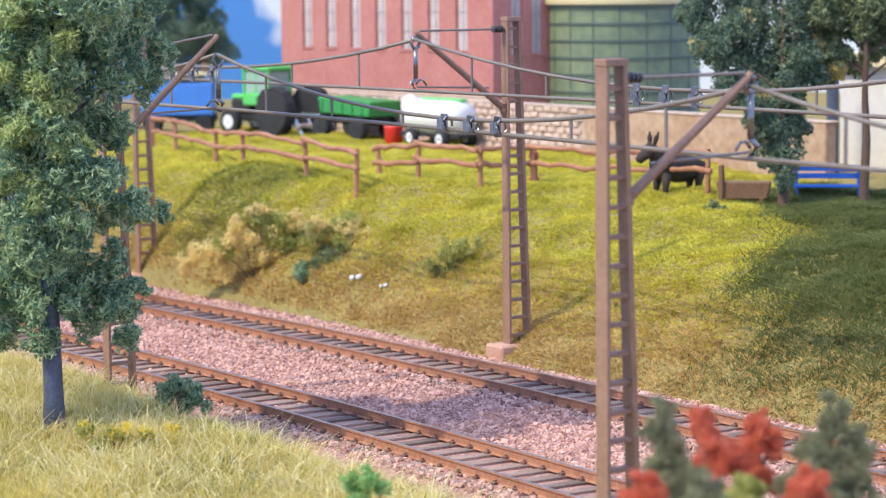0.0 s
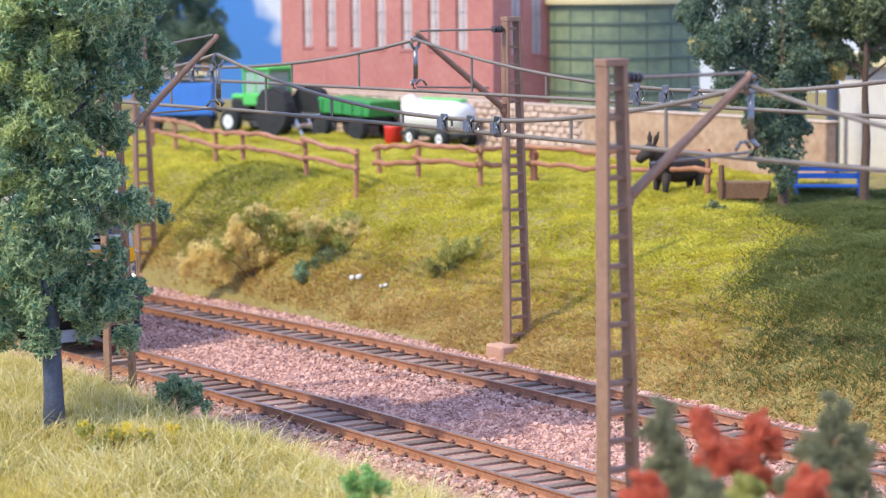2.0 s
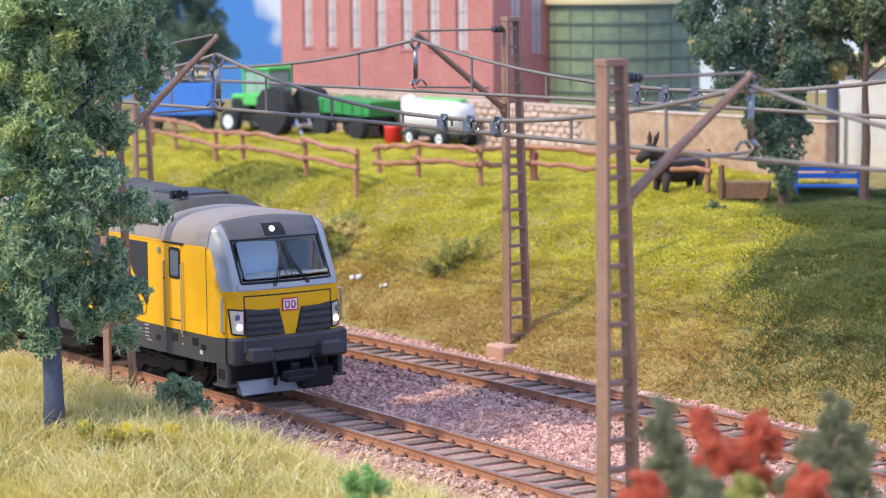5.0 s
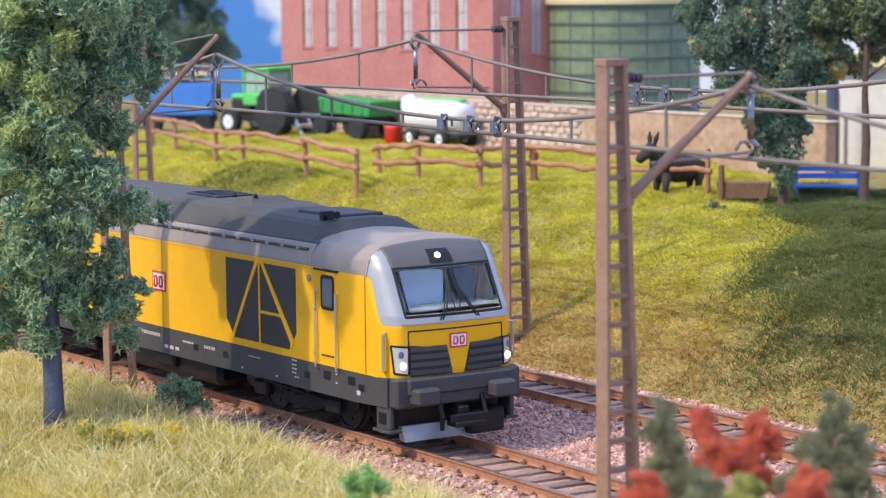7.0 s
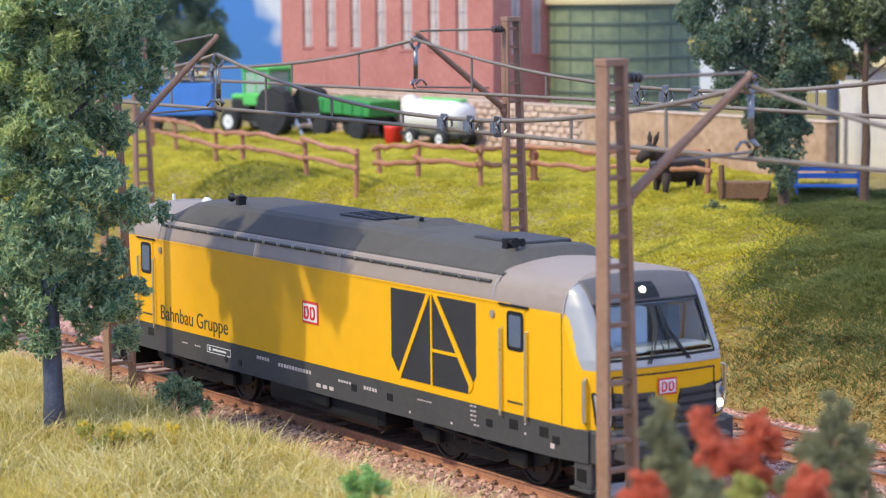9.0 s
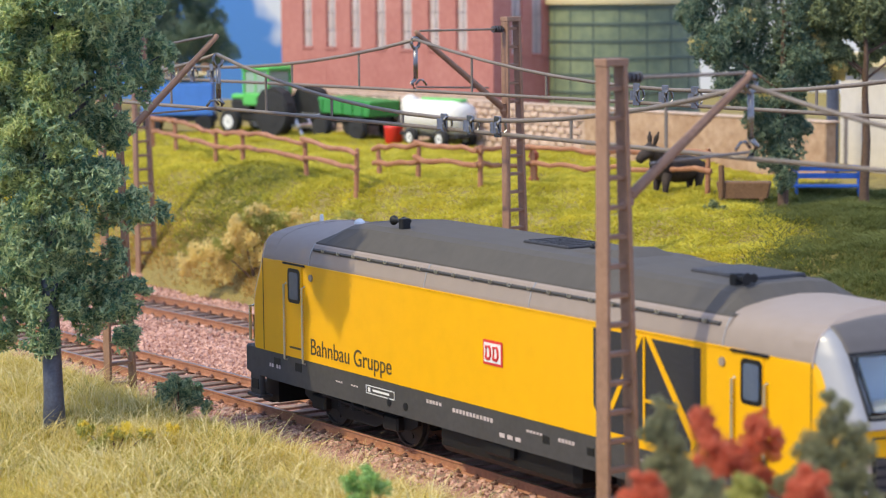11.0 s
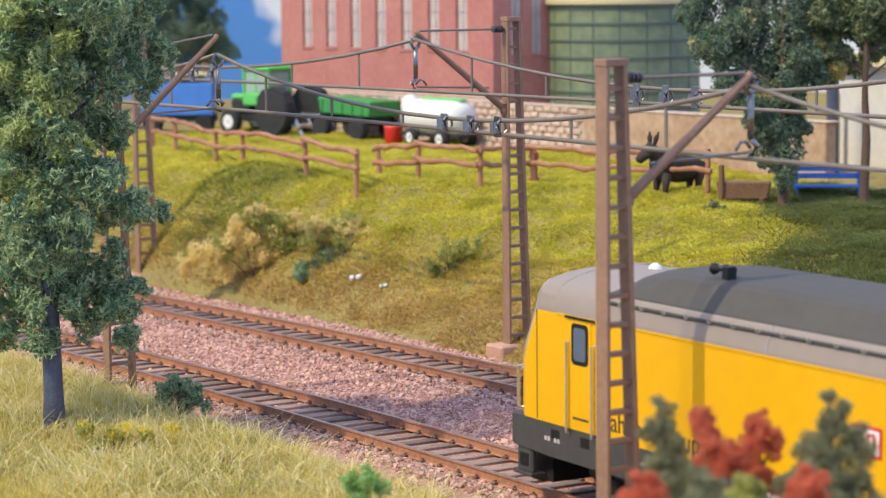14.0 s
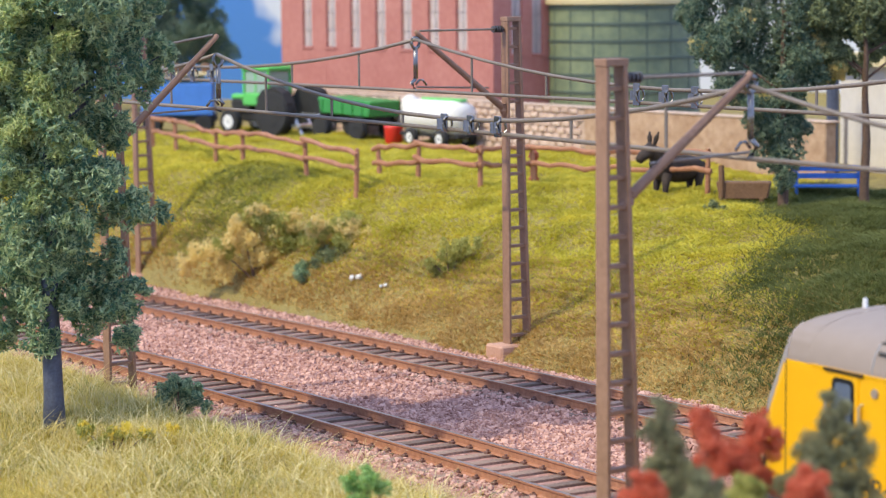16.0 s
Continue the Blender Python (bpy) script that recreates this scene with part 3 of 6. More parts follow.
def emblem(parent, w, h, m):
    """A plain red-framed plate with two red blocks."""
    bm = bmesh.new()
    box(bm, -w / 2, w / 2, -0.012, 0, -h / 2, h / 2, 0.008)
    plate = part("emblem", bm, LOGO_RED, parent, "small red and white emblem plate")
    plate.matrix_basis = m
    bm = bmesh.new()
    box(bm, -w * 0.42, w * 0.42, -0.018, -0.008, -h * 0.39, h * 0.39)
    part("emblem_field", bm, WHITE, plate)
    bm = bmesh.new()
    for s in (-1, 1):
        c = s * w * 0.19
        tube(bm, [(c - w * 0.11, -0.022, -h * 0.25), (c - w * 0.11, -0.022, h * 0.25), (c + w * 0.05, -0.022, h * 0.25), (c + w * 0.11, -0.022, h * 0.12), (c + w * 0.11, -0.022, -h * 0.12), (c + w * 0.05, -0.022, -h * 0.25), (c - w * 0.11, -0.022, -h * 0.25)], w * 0.045, 4)
    part("emblem_mark", bm, LOGO_RED, plate)


def rounded(x0, x1, z0, z1, r):
    """Corner points of an upright rectangle with rounded corners."""
    pts = []
    for cx, cz, a in ((x1 - r, z1 - r, 0), (x0 + r, z1 - r, 90), (x0 + r, z0 + r, 180), (x1 - r, z0 + r, 270)):
        pts += [(cx + r * math.cos(radians(a + k * 30)), cz + r * math.sin(radians(a + k * 30))) for k in range(4)]
    return pts


def side_plate(name, poly, y, material, parent, label="", depth=0.02):
    bm = bmesh.new()
    s = -1 if y < 0 else 1
    prism(bm, poly, y - s * 0.01, y + s * depth)
    return part(name, bm, material, parent, label)


def build_locomotive():
    root = thing("locomotive", Matrix(), "yellow model diesel locomotive with grey roof, headlights lit", "locomotive")
    # middle of the body: yellow sides, grey upper sides, dark raised roof
    for s in (-1, 1):
        bm = bmesh.new()
        prism(bm, [(-8.0, 1.38), (8.0, 1.38), (8.0, 3.27), (-8.0, 3.27)], s * 1.5, s * 1.40)
        part("side_wall", bm, YELLOW, root, "plain yellow side wall")
        bm = bmesh.new()
        pr = [(s * y, z) for y, z in ((1.40, 3.27), (1.495, 3.275), (1.49, 3.34), (1.43, 3.56), (1.36, 3.68), (1.30, 3.72), (1.2, 3.6))]
        rows = [[bm.verts.new((x, y, z)) for y, z in pr] for x in (-6.6, 6.5)]
        for k in range(len(pr) - 1):
            bm.faces.new((rows[0][k], rows[0][k + 1], rows[1][k + 1], rows[1][k]))
        part("upper_side", bm, BODY_GREY, root, "warm grey sloping upper side")
        # rain gutter bead
        bm = bmesh.new()
        box(bm, -7.9, 7.0, s * 1.50 - 0.018, s * 1.50 + 0.018, 3.255, 3.285)
        part("gutter", bm, YELLOW, root)
        # rail with clips along the roof edge
        bm = bmesh.new()
        tube(bm, [(-6.46, s * 1.42, 3.60), (6.3, s * 1.42, 3.60)], 0.036, 6)
        part("roof_rail", bm, FRAME_GREY, root)
        bm = bmesh.new()
        for i in range(21):
            x = -6.1 + i * 0.6
            for u, w, z in ((0, 0.022, 3.64), (0.078, 0.022, 3.64), (0, 0.10, 3.605)):
                box(bm, x + u, x + u + w, s * 1.455 - 0.012, s * 1.455 + 0.012, 3.585, z)
        tagged(part("rail_clip", bm, CHROME, root), kind="stuff")
        for x in (-6.55, -2.2, 1.2, 6.45):
            bm = bmesh.new()
            tube(bm, [(x, s * 1.497, 3.285), (x, s * 1.493, 3.34), (x, s * 1.433, 3.56), (x, s * 1.363, 3.68), (x, s * 1.33, 3.71)], 0.014, 4)
            part("panel_joint", bm, SILVER, root)
    def roof_sec(x, k):
        half_ = [(1.33, 3.66), (1.31, 3.74), (1.0, 3.955 + 0.14 * k), (0.85, 4.02 + 0.145 * k), (0.4, 4.105 + 0.08 * k + 0.08 * min(0.0, k))]
        return [(x, -y, z) for y, z in half_] + [(x, y, z) for y, z in half_[::-1]]
    bm = bmesh.new()
    secs = [[bm.verts.new(p) for p in roof_sec(x, k)] for x, k in ((-6.56, -1.1), (-6.25, -0.2), (-5.9, 0.5), (-5.2, 1.0), (2.6, 1.0), (3.2, 0.6), (5.4, 0.5), (6.05, 0.5), (6.2, 0.2), (6.5, -1.1))]
    for a, b in zip(secs, secs[1:]):
        for k in range(9):
            bm.faces.new((a[k], a[k + 1], b[k + 1], b[k]))
    part("roof", bm, ROOF_GREY, root, "dark grey raised roof")
    for flip in (1, -1):
        bm = bmesh.new()
        pr = [(1.497, 3.276)] + [(y, z) for y, z in zip(SIDE_Y[2:], SIDE_Z[2:])]
        pr = [(-y, z - 0.004) for y, z in pr] + [(y, z - 0.004) for y, z in pr[-2::-1]]
        rows = [[bm.verts.new((flip * x, y, z)) for y, z in pr] for x in (6.4, 8.0)]
        for k in range(len(pr) - 1):
            bm.faces.new((rows[0][k], rows[0][k + 1], rows[1][k + 1], rows[1][k]))
        part("cab_roof", bm, BODY_GREY, root, "warm grey cab roof", smooth=True)
    # roof hatches and fans
    bm = bmesh.new()
    prism(bm, [(0.95, 4.12), (1.1, 4.215), (2.25, 4.30), (2.75, 4.12)], -0.60, 0.60)
    bmesh.ops.scale(bm, vec=(1, 0.66, 1), verts=[v for v in bm.verts if v.co.z > 4.20])
    part("roof_hatch", bm, ROOF_GREY, root, "raised middle of the roof with a sloping end")
    bm = bmesh.new()
    box(bm, 4.3, 5.9, -0.46, 0.62, 4.08, 4.19, 0.03)
    part("roof_hatch", bm, GRILLE, root, "flat dark roof hatch")
    bm = bmesh.new()
    for x in (1.4, 2.3):
        lathe(bm, [(0.05, 0), (0.05, 0.05), (0.02, 0.08)], 8, Matrix.Translation((x, -0.30, 4.24 + 0.05 * (x > 2))))
    tagged(part("lifting_eye", bm, BLACK, root), kind="stuff")
    bm = bmesh.new()
    box(bm, -0.6, 0.8, -0.4, 0.5, 4.17, 4.23, 0.02)
    for k in range(6):
        box(bm, -0.5 + k * 0.22, -0.42 + k * 0.22, -0.34, 0.42, 4.22, 4.245)
    part("roof_vent", bm, GRILLE, root)
    for flip in (1, -1):
        for dx, z in ((5.85 if flip > 0 else 4.1, 4.16 if flip > 0 else 4.25),):
            hx = flip * dx
            bm = bmesh.new()
            box(bm, hx - 0.08, hx + 0.08, -0.84, -0.66, z - 0.14, z + 0.12, 0.015)
            for dy, dz, k in ((-0.80, 0.06, 1.0), (-0.62, 0.05, 0.8)):
                lathe(bm, [(0.03 * k, 0.0), (0.03 * k, 0.14 * k), (0.05 * k, 0.22 * k), (0.095 * k, 0.30 * k), (0.095 * k, 0.32 * k)], 12, Matrix.Translation((hx, dy, z + dz)) @ Matrix.Rotation(flip * math.pi / 2, 4, "Y"))
            part("horn", bm, BLACK, root, "black twin signal horn")
        if flip > 0:
            continue
        bm = bmesh.new()
        tube(bm, [(flip * 8.25, -0.25, 3.84), (flip * 8.25, -0.25, 4.10)], [0.05, 0.035], 8)
        part("antenna", bm, WHITE, root, "short white roof antenna")
        bm = bmesh.new()
        lathe(bm, [(0.12, 0), (0.10, 0.05), (0.04, 0.10)], 12, Matrix.Translation((flip * 7.3, 0.1, 3.965)))
        part("antenna", bm, WHITE, root)
    # cab ends
    arc = []
    for i in range(120):
        z = 1.38 + (3.34 - 1.38) * i / 120
        arc.append((half_width(z), z))
    for i in range(41):
        k = i / 40
        seg = np.interp(k * 7, range(8), SIDE_Y[2:]), np.interp(k * 7, range(8), SIDE_Z[2:])
        arc.append((float(seg[0]), float(seg[1])))
    for flip in (1, -1):
        quads = []
        n = 80
        def shell(y, z, t):
            x1 = max(8.0, front_x(y, z))
            return (8.0 + (x1 - 8.0) * t, y, z)
        for s in (-1, 1):
            for (y0, z0), (y1, z1) in zip(arc, arc[1:]):
                for i in range(n):
                    t0, t1 = i / n, (i + 1) / n
                    quads.append(([shell(s * y0, z0, t0), shell(s * y0, z0, t1), shell(s * y1, z1, t1), shell(s * y1, z1, t0)], False))
        m = 110
        for (y0, z0), (y1, z1) in zip(arc, arc[1:]):
            for i in range(m):
                a0, a1 = math.sin(math.pi * (i / m - 0.5)), math.sin(math.pi * ((i + 1) / m - 0.5))
                cell = [(a0 * y0, z0), (a1 * y0, z0), (a1 * y1, z1), (a0 * y1, z1)]
                quads.append(([(max(8.0, front_x(y, z)), y, z) for y, z in cell], True))
        split_faces(quads, root, flip)

        def face(y, z, lift):
            return Vector(((front_x(y, z) + lift) * flip, y * flip, z))
        def brow(y, z, lift):
            arch = (z - 3.40) / 0.38
            return face(y, z + 0.10 * arch * (1 - (y / 1.2) ** 2), lift)
        bm = bmesh.new()
        patch(bm, [(-1.13, 3.40), (1.13, 3.40), (1.16, 3.78), (-1.16, 3.78)], brow, 24, 8, 0.012)
        part("brow", bm, BROW_GREY, root, "dark grey brow above the windscreen", smooth=True)
        for s in (-1, 1):
            bm = bmesh.new()
            tube(bm, [Vector((8.515 * flip, s * (y + 0.002), z)) for y, z in zip(SIDE_Y[1:6], SIDE_Z[1:6])], 0.010, 4)
            part("roof_seam", bm, WINDOW_PALE, root)
        # windscreen with its dark seal, wipers, cab inside
        bm = bmesh.new()
        patch(bm, [(-1.09, 2.56), (1.09, 2.56), (1.08, 3.40), (-1.08, 3.40)], face, 16, 8, 0.012)
        screen = part("windscreen", bm, GLASS, root, "curved clear windscreen", smooth=True)
        screen.visible_shadow = False
        bm = bmesh.new()
        for q in ([(-1.11, 2.53), (1.11, 2.53)], [(-1.10, 3.41), (1.10, 3.41)], [(-1.11, 2.53), (-1.10, 3.41)], [(1.11, 2.53), (1.10, 3.41)]):
            a, b = q
            tube(bm, [face(a[0] + (b[0] - a[0]) * k / 10, a[1] + (b[1] - a[1]) * k / 10, 0.0) for k in range(11)], 0.026, 6)
        part("window_seal", bm, BLACK, screen)
        bm = bmesh.new()
        for d in (0.0, 0.055):
            tube(bm, [face(-0.06 + d, 3.34, 0.06), face(-0.10 + d, 3.02, 0.08), face(-0.33 + d, 2.58, 0.08), face(-0.41 + d, 2.44, 0.05)], 0.017, 5)
            tube(bm, [face(0.14 - d, 3.34, 0.06), face(0.15 - d, 3.02, 0.08), face(0.38 - d, 2.60, 0.08), face(0.50 - d, 2.46, 0.05)], 0.017, 5)
        tube(bm, [face(-0.08, 2.98, 0.07), face(-0.02, 2.62, 0.05)], 0.014, 5)
        tube(bm, [face(0.14, 2.98, 0.07), face(0.08, 2.62, 0.05)], 0.014, 5)
        part("wiper", bm, BLACK, screen, "pair of thin black wipers")
        bm = bmesh.new()
        box(bm, 8.02, 8.06, -1.35, 1.35, 1.5, 3.6)
        box(bm, 8.05, 9.0, -1.3, 1.3, 1.9, 2.45, 0.03)
        bmesh.ops.scale(bm, vec=(flip, flip, 1), verts=bm.verts)
        part("cab_interior", bm, BLACK, root, "dark cab interior")
        bm = bmesh.new()
        box(bm, 8.6, 9.12, -1.08, 1.08, 2.46, 2.66, 0.03)
        bmesh.ops.scale(bm, vec=(flip, flip, 1), verts=bm.verts)
        part("dashboard", bm, SILVER, root, "pale dashboard")
        # added panel behind the glass: its colour stands in for a bright reflection
        bm = bmesh.new()
        box(bm, 8.45, 8.5, -1.1, 0.30, 2.60, 3.36, 0.02)
        bmesh.ops.scale(bm, vec=(flip, flip, 1), verts=bm.verts)
        part("reflection_panel", bm, REFLECTION_BLUE, root, "pale blue panel painting a reflection in the windscreen")
        # silver ledge, panel joints
        bm = bmesh.new()
        patch(bm, [(-1.22, 2.40), (1.22, 2.40), (1.22, 2.50), (-1.22, 2.50)], face, 14, 1, 0.05)
        part("ledge", bm, SILVER, root)
        bm = bmesh.new()
        for y0, z0, y1, z1 in ((-1.08, 2.26, 1.08, 2.26), (-1.08, 2.26, -1.08, 1.45), (1.08, 2.26, 1.08, 1.45)):
            tube(bm, [face(y0 + (y1 - y0) * k / 8, z0 + (z1 - z0) * k / 8, 0.0) for k in range(9)], 0.016, 4)
        part("panel_joint", bm, BLACK, root)
        # grilles beside the yellow tongue
        for s in (-1, 1):
            bm = bmesh.new()
            patch(bm, [(s * 0.13, 1.40), (s * 1.06, 1.40), (s * 1.06, 2.0), (s * 0.26, 1.90)], face, 8, 4, 0.012)
            gr = part("front_grille", bm, GRILLE, root, "black louvred front grille")
            for k in range(4):
                bm = bmesh.new()
                z = 1.44 + k * 0.145
                i0 = 0.13 + 0.13 * (k + 0.5) / 4
                patch(bm, [(s * (i0 + 0.03), z), (s * 1.05, z), (s * 1.05, z + 0.085), (s * (i0 + 0.04), z + 0.085)], face, 8, 1, 0.05)
                part("louvre", bm, FRAME_GREY, gr)
            # headlights
            bm = bmesh.new()
            patch(bm, [(s * 1.12, 1.46), (s * 1.33, 1.50), (s * 1.36, 1.98), (s * 1.11, 1.95)], face, 6, 6, 0.02)
            hl = part("headlight", bm, LAMP_DIM, root, "clear headlight unit")
            bm = bmesh.new()
            for q in (((1.10, 1.44), (1.34, 1.48)), ((1.34, 1.48), (1.375, 2.0)), ((1.375, 2.0), (1.09, 1.97)), ((1.09, 1.97), (1.10, 1.44))):
                tube(bm, [face(s * (q[0][0] + (q[1][0] - q[0][0]) * k / 4), q[0][1] + (q[1][1] - q[0][1]) * k / 4, 0.015) for k in range(5)], 0.02, 4)
            part("bezel", bm, BLACK, hl)
            bm = bmesh.new()
            c = face(s * 1.21, 1.62, 0.03)
            bmesh.ops.create_uvsphere(bm, u_segments=12, v_segments=8, radius=0.065, matrix=Matrix.Translation(c) @ Matrix.Diagonal((0.5, 1, 1.1, 1)))
            part("bulb", bm, LAMP_GLOW if flip > 0 else LAMP_DIM, hl, "glowing warm white lamp" if flip > 0 else "unlit lamp", smooth=True)
            bm = bmesh.new()
            bmesh.ops.create_uvsphere(bm, u_segments=12, v_segments=8, radius=0.075, matrix=Matrix.Translation(face(s * 1.23, 1.83, 0.01)) @ Matrix.Diagonal((0.4, 1, 1, 1)))
            part("marker_lens", bm, DARK_GLASS, hl, "unlit marker lens", smooth=True)
            # handrail beside the lamp
            bm = bmesh.new()
            tube(bm, [(flip * 9.04, flip * s * 1.42, 2.24), (flip * 9.10, flip * s * 1.50, 2.22), (flip * 9.10, flip * s * 1.50, 1.52), (flip * 9.04, flip * s * 1.42, 1.50)], 0.035, 6)
            part("handrail", bm, CHROME, root)
        # top lamp
        bm = bmesh.new()
        patch(bm, [(-0.27, 3.47), (0.25, 3.47), (0.23, 3.72), (-0.25, 3.72)], face, 4, 3, 0.03)
        tl = part("top_lamp", bm, BLACK, root, "black top lamp housing")
        bm = bmesh.new()
        for k, r in ((-0.06, 0.062),):
            bmesh.ops.create_uvsphere(bm, u_segments=12, v_segments=8, radius=r, matrix=Matrix.Translation(face(k, 3.60, 0.02)))
        part("bulb", bm, LAMP_GLOW if flip > 0 else LAMP_DIM, tl, smooth=True)
        emblem(root, 0.40, 0.28, Matrix.Translation((front_x(0, 2.1) * flip * U + flip * 0.012 * U, 0, 2.03 * U)) @ Matrix.Rotation(flip * math.pi / 2, 4, "Z"))
        # buffer beam, buffers, plough, coupling
        bm = bmesh.new()
        box(bm, 8.6, 9.45, -1.44, 1.44, 0.82, 1.39, 0.04)
        box(bm, 9.3, 9.52, -1.2, 1.2, 1.05, 1.38, 0.04)
        bmesh.ops.scale(bm, vec=(flip, flip, 1), verts=bm.verts)
        part("buffer_beam", bm, FRAME_GREY, root, "anthracite buffer beam")
        for s in (-1, 1):
            bm = bmesh.new()
            box(bm, 9.4, 9.74, s * 0.88 - 0.27, s * 0.88 + 0.27, 0.88, 1.20, 0.05)
            tube(bm, [(9.3, s * 0.88, 1.03), (9.62, s * 0.88, 1.03)], 0.16, 12)
            bmesh.ops.scale(bm, vec=(flip, flip, 1), verts=bm.verts)
            part("buffer", bm, FRAME_GREY, root, "wide rectangular buffer")
            bm = bmesh.new()
            box(bm, 8.75, 9.22, s * 1.40 - 0.06, s * 1.40 + 0.06, 0.38, 0.86, 0.03)
            box(bm, 8.7, 9.28, s * 1.36 - 0.15, s * 1.36 + 0.15, 0.34, 0.40, 0.01)
            bmesh.ops.scale(bm, vec=(flip, flip, 1), verts=bm.verts)
            part("step", bm, FRAME_GREY, root)
            bm = bmesh.new()
            for z0, z1 in ((1.02, 1.24), (0.5, 0.72)):
                box(bm, 8.85, 9.12, s * 1.462 - 0.004, s * 1.462 + 0.006, z0, z1, 0.01)
            bmesh.ops.scale(bm, vec=(flip, flip, 1), verts=bm.verts)
            part("step_hole", bm, BLACK, root)
        bm = bmesh.new()
        prism(bm, [(9.05, 0.16), (9.25, 0.14), (9.10, 0.42), (9.0, 0.42)], -1.12, 0.3)
        bmesh.ops.scale(bm, vec=(flip, flip, 1), verts=bm.verts)
        part("snow_plough", bm, SILVER, root, "pale bluish grey snow plough")
        bm = bmesh.new()
        box(bm, 9.0, 9.4, 0.28, 1.1, 0.16, 0.62, 0.04)
        box(bm, 8.9, 9.62, -0.12, 0.12, 0.55, 0.78, 0.03)
        box(bm, 9.5, 9.85, -0.35, 0.35, 0.42, 0.52, 0.02)
        box(bm, 9.7, 9.78, -0.42, 0.42, 0.5, 0.66, 0.02)
        tube(bm, [(9.45, -0.5, 0.95), (9.6, -0.5, 0.6), (9.5, -0.45, 0.35)], 0.05, 6)
        tube(bm, [(9.45, 0.5, 0.95), (9.6, 0.5, 0.6), (9.5, 0.45, 0.35)], 0.05, 6)
        bmesh.ops.scale(bm, vec=(flip, flip, 1), verts=bm.verts)
        part("coupling", bm, BLACK, root, "black hook coupling")
        # added black block: makes the shade behind plough and coupling
        bm = bmesh.new()
        prism(bm, [(8.55, 0.24), (8.95, 0.24), (9.15, 0.90), (8.55, 0.90)], -1.15, 1.15)
        bmesh.ops.scale(bm, vec=(flip, flip, 1), verts=bm.verts)
        part("shade_block", bm, BLACK, root, "black block standing in for shade below the buffer beam")
    # sides: doors, windows, big grille, frame, lettering
    for s in (-1, 1):
        y = s * 1.5
        bm = bmesh.new()
        prism(bm, [(-9.2, 0.84), (-8.2, 0.80), (8.2, 0.80), (9.2, 0.84), (9.2, 1.385), (-9.2, 1.385)], s * 1.49, s * 1.36)
        part("side_frame", bm, FRAME_GREY, root, "anthracite side frame")
        for flip in (1, -1):
            x0, x1 = flip * 6.82, flip * 7.42
            lo, hi = min(x0, x1), max(x0, x1)
            bm = bmesh.new()
            prism(bm, [(lo, 1.50), (hi, 1.50), (hi, 3.24), (lo, 3.24)], y - s * 0.01, y + s * 0.014)
            door = part("cab_door", bm, YELLOW, root, "yellow cab door with a small window")
            side_plate("window_seal", rounded(flip * 7.15 - 0.25, flip * 7.15 + 0.25, 2.48, 3.17, 0.09), y, BLACK, door, depth=0.022)
            side_plate("pane", rounded(flip * 7.15 - 0.18, flip * 7.15 + 0.18, 2.55, 3.10, 0.06), y, DARK_GLASS, door, depth=0.027)
            side_plate("sill", [(flip * 6.9, 1.56), (flip * 7.36, 1.56), (flip * 7.36, 1.60), (flip * 6.9, 1.60)], y, TEXT_BROWN, door, depth=0.02)
            side_plate("drip_strip", [(lo - 0.15, 3.24), (hi + 0.12, 3.24), (hi + 0.12, 3.28), (lo - 0.15, 3.28)], y, BLACK, root, depth=0.04)
            for hx in (6.74, 7.50):
                bm = bmesh.new()
                tube(bm, [(flip * hx, y, 2.85), (flip * hx, y + s * 0.06, 2.83), (flip * hx, y + s * 0.06, 1.32), (flip * hx, y, 1.30)], 0.025, 6)
                part("handrail", bm, CHROME, root)
            bm = bmesh.new()
            box(bm, flip * 8.49 - 0.008, flip * 8.49 + 0.008, y - 0.01, y + 0.006 * s + 0.004, 1.40, 3.27)
            part("panel_joint", bm, TEXT_BROWN, root)
            bm = bmesh.new()
            tube(bm, [(flip * 6.45, y, 3.05), (flip * 6.45, y + s * 0.03, 3.05)], 0.07, 10)
            part("filler_cap", bm, BODY_GREY, root)
            for hx in (7.05, 7.95):
                bm = bmesh.new()
                box(bm, flip * hx - 0.13, flip * hx + 0.13, s * 1.49 - 0.004, s * 1.49 + 0.006, 1.10, 1.28, 0.01)
                part("step_hole", bm, BLACK, root)
        # the large panelled grille with a yellow truss before it, towards the front end
        gx = [(3.10, 3.18), (3.10, 1.90), (3.42, 1.53), (5.66, 1.53), (5.92, 1.88), (5.92, 3.18)]
        g = side_plate("side_grille", gx, y, GRILLE, root, "large dark fine-ribbed grille", 0.008)
        bm = bmesh.new()
        z = 1.60
        while z < 3.16:
            box(bm, 3.14 if z > 1.9 else 3.45, 5.88 if z > 1.9 else 5.64, y + s * 0.006 - 0.003, y + s * 0.006 + 0.008 * s + 0.003, z, z + 0.02)
            z += 0.055
        part("rib", bm, GRILLE, g)
        bars = ([(4.34, 3.2), (4.46, 3.2), (3.49, 1.64), (3.42, 1.51), (3.35, 1.60)], [(4.54, 3.2), (4.66, 3.2), (5.84, 1.74), (5.80, 1.62), (5.70, 1.54), (5.71, 1.68)],
                [(4.475, 1.53), (4.525, 1.53), (4.525, 3.2), (4.475, 3.2)], [(4.5, 2.15), (5.42, 2.15), (5.38, 2.205), (4.5, 2.205)])
        for k, pl in enumerate(bars):
            side_plate("truss", pl, y, YELLOW, g, "yellow truss bar", 0.022 + 0.004 * k)
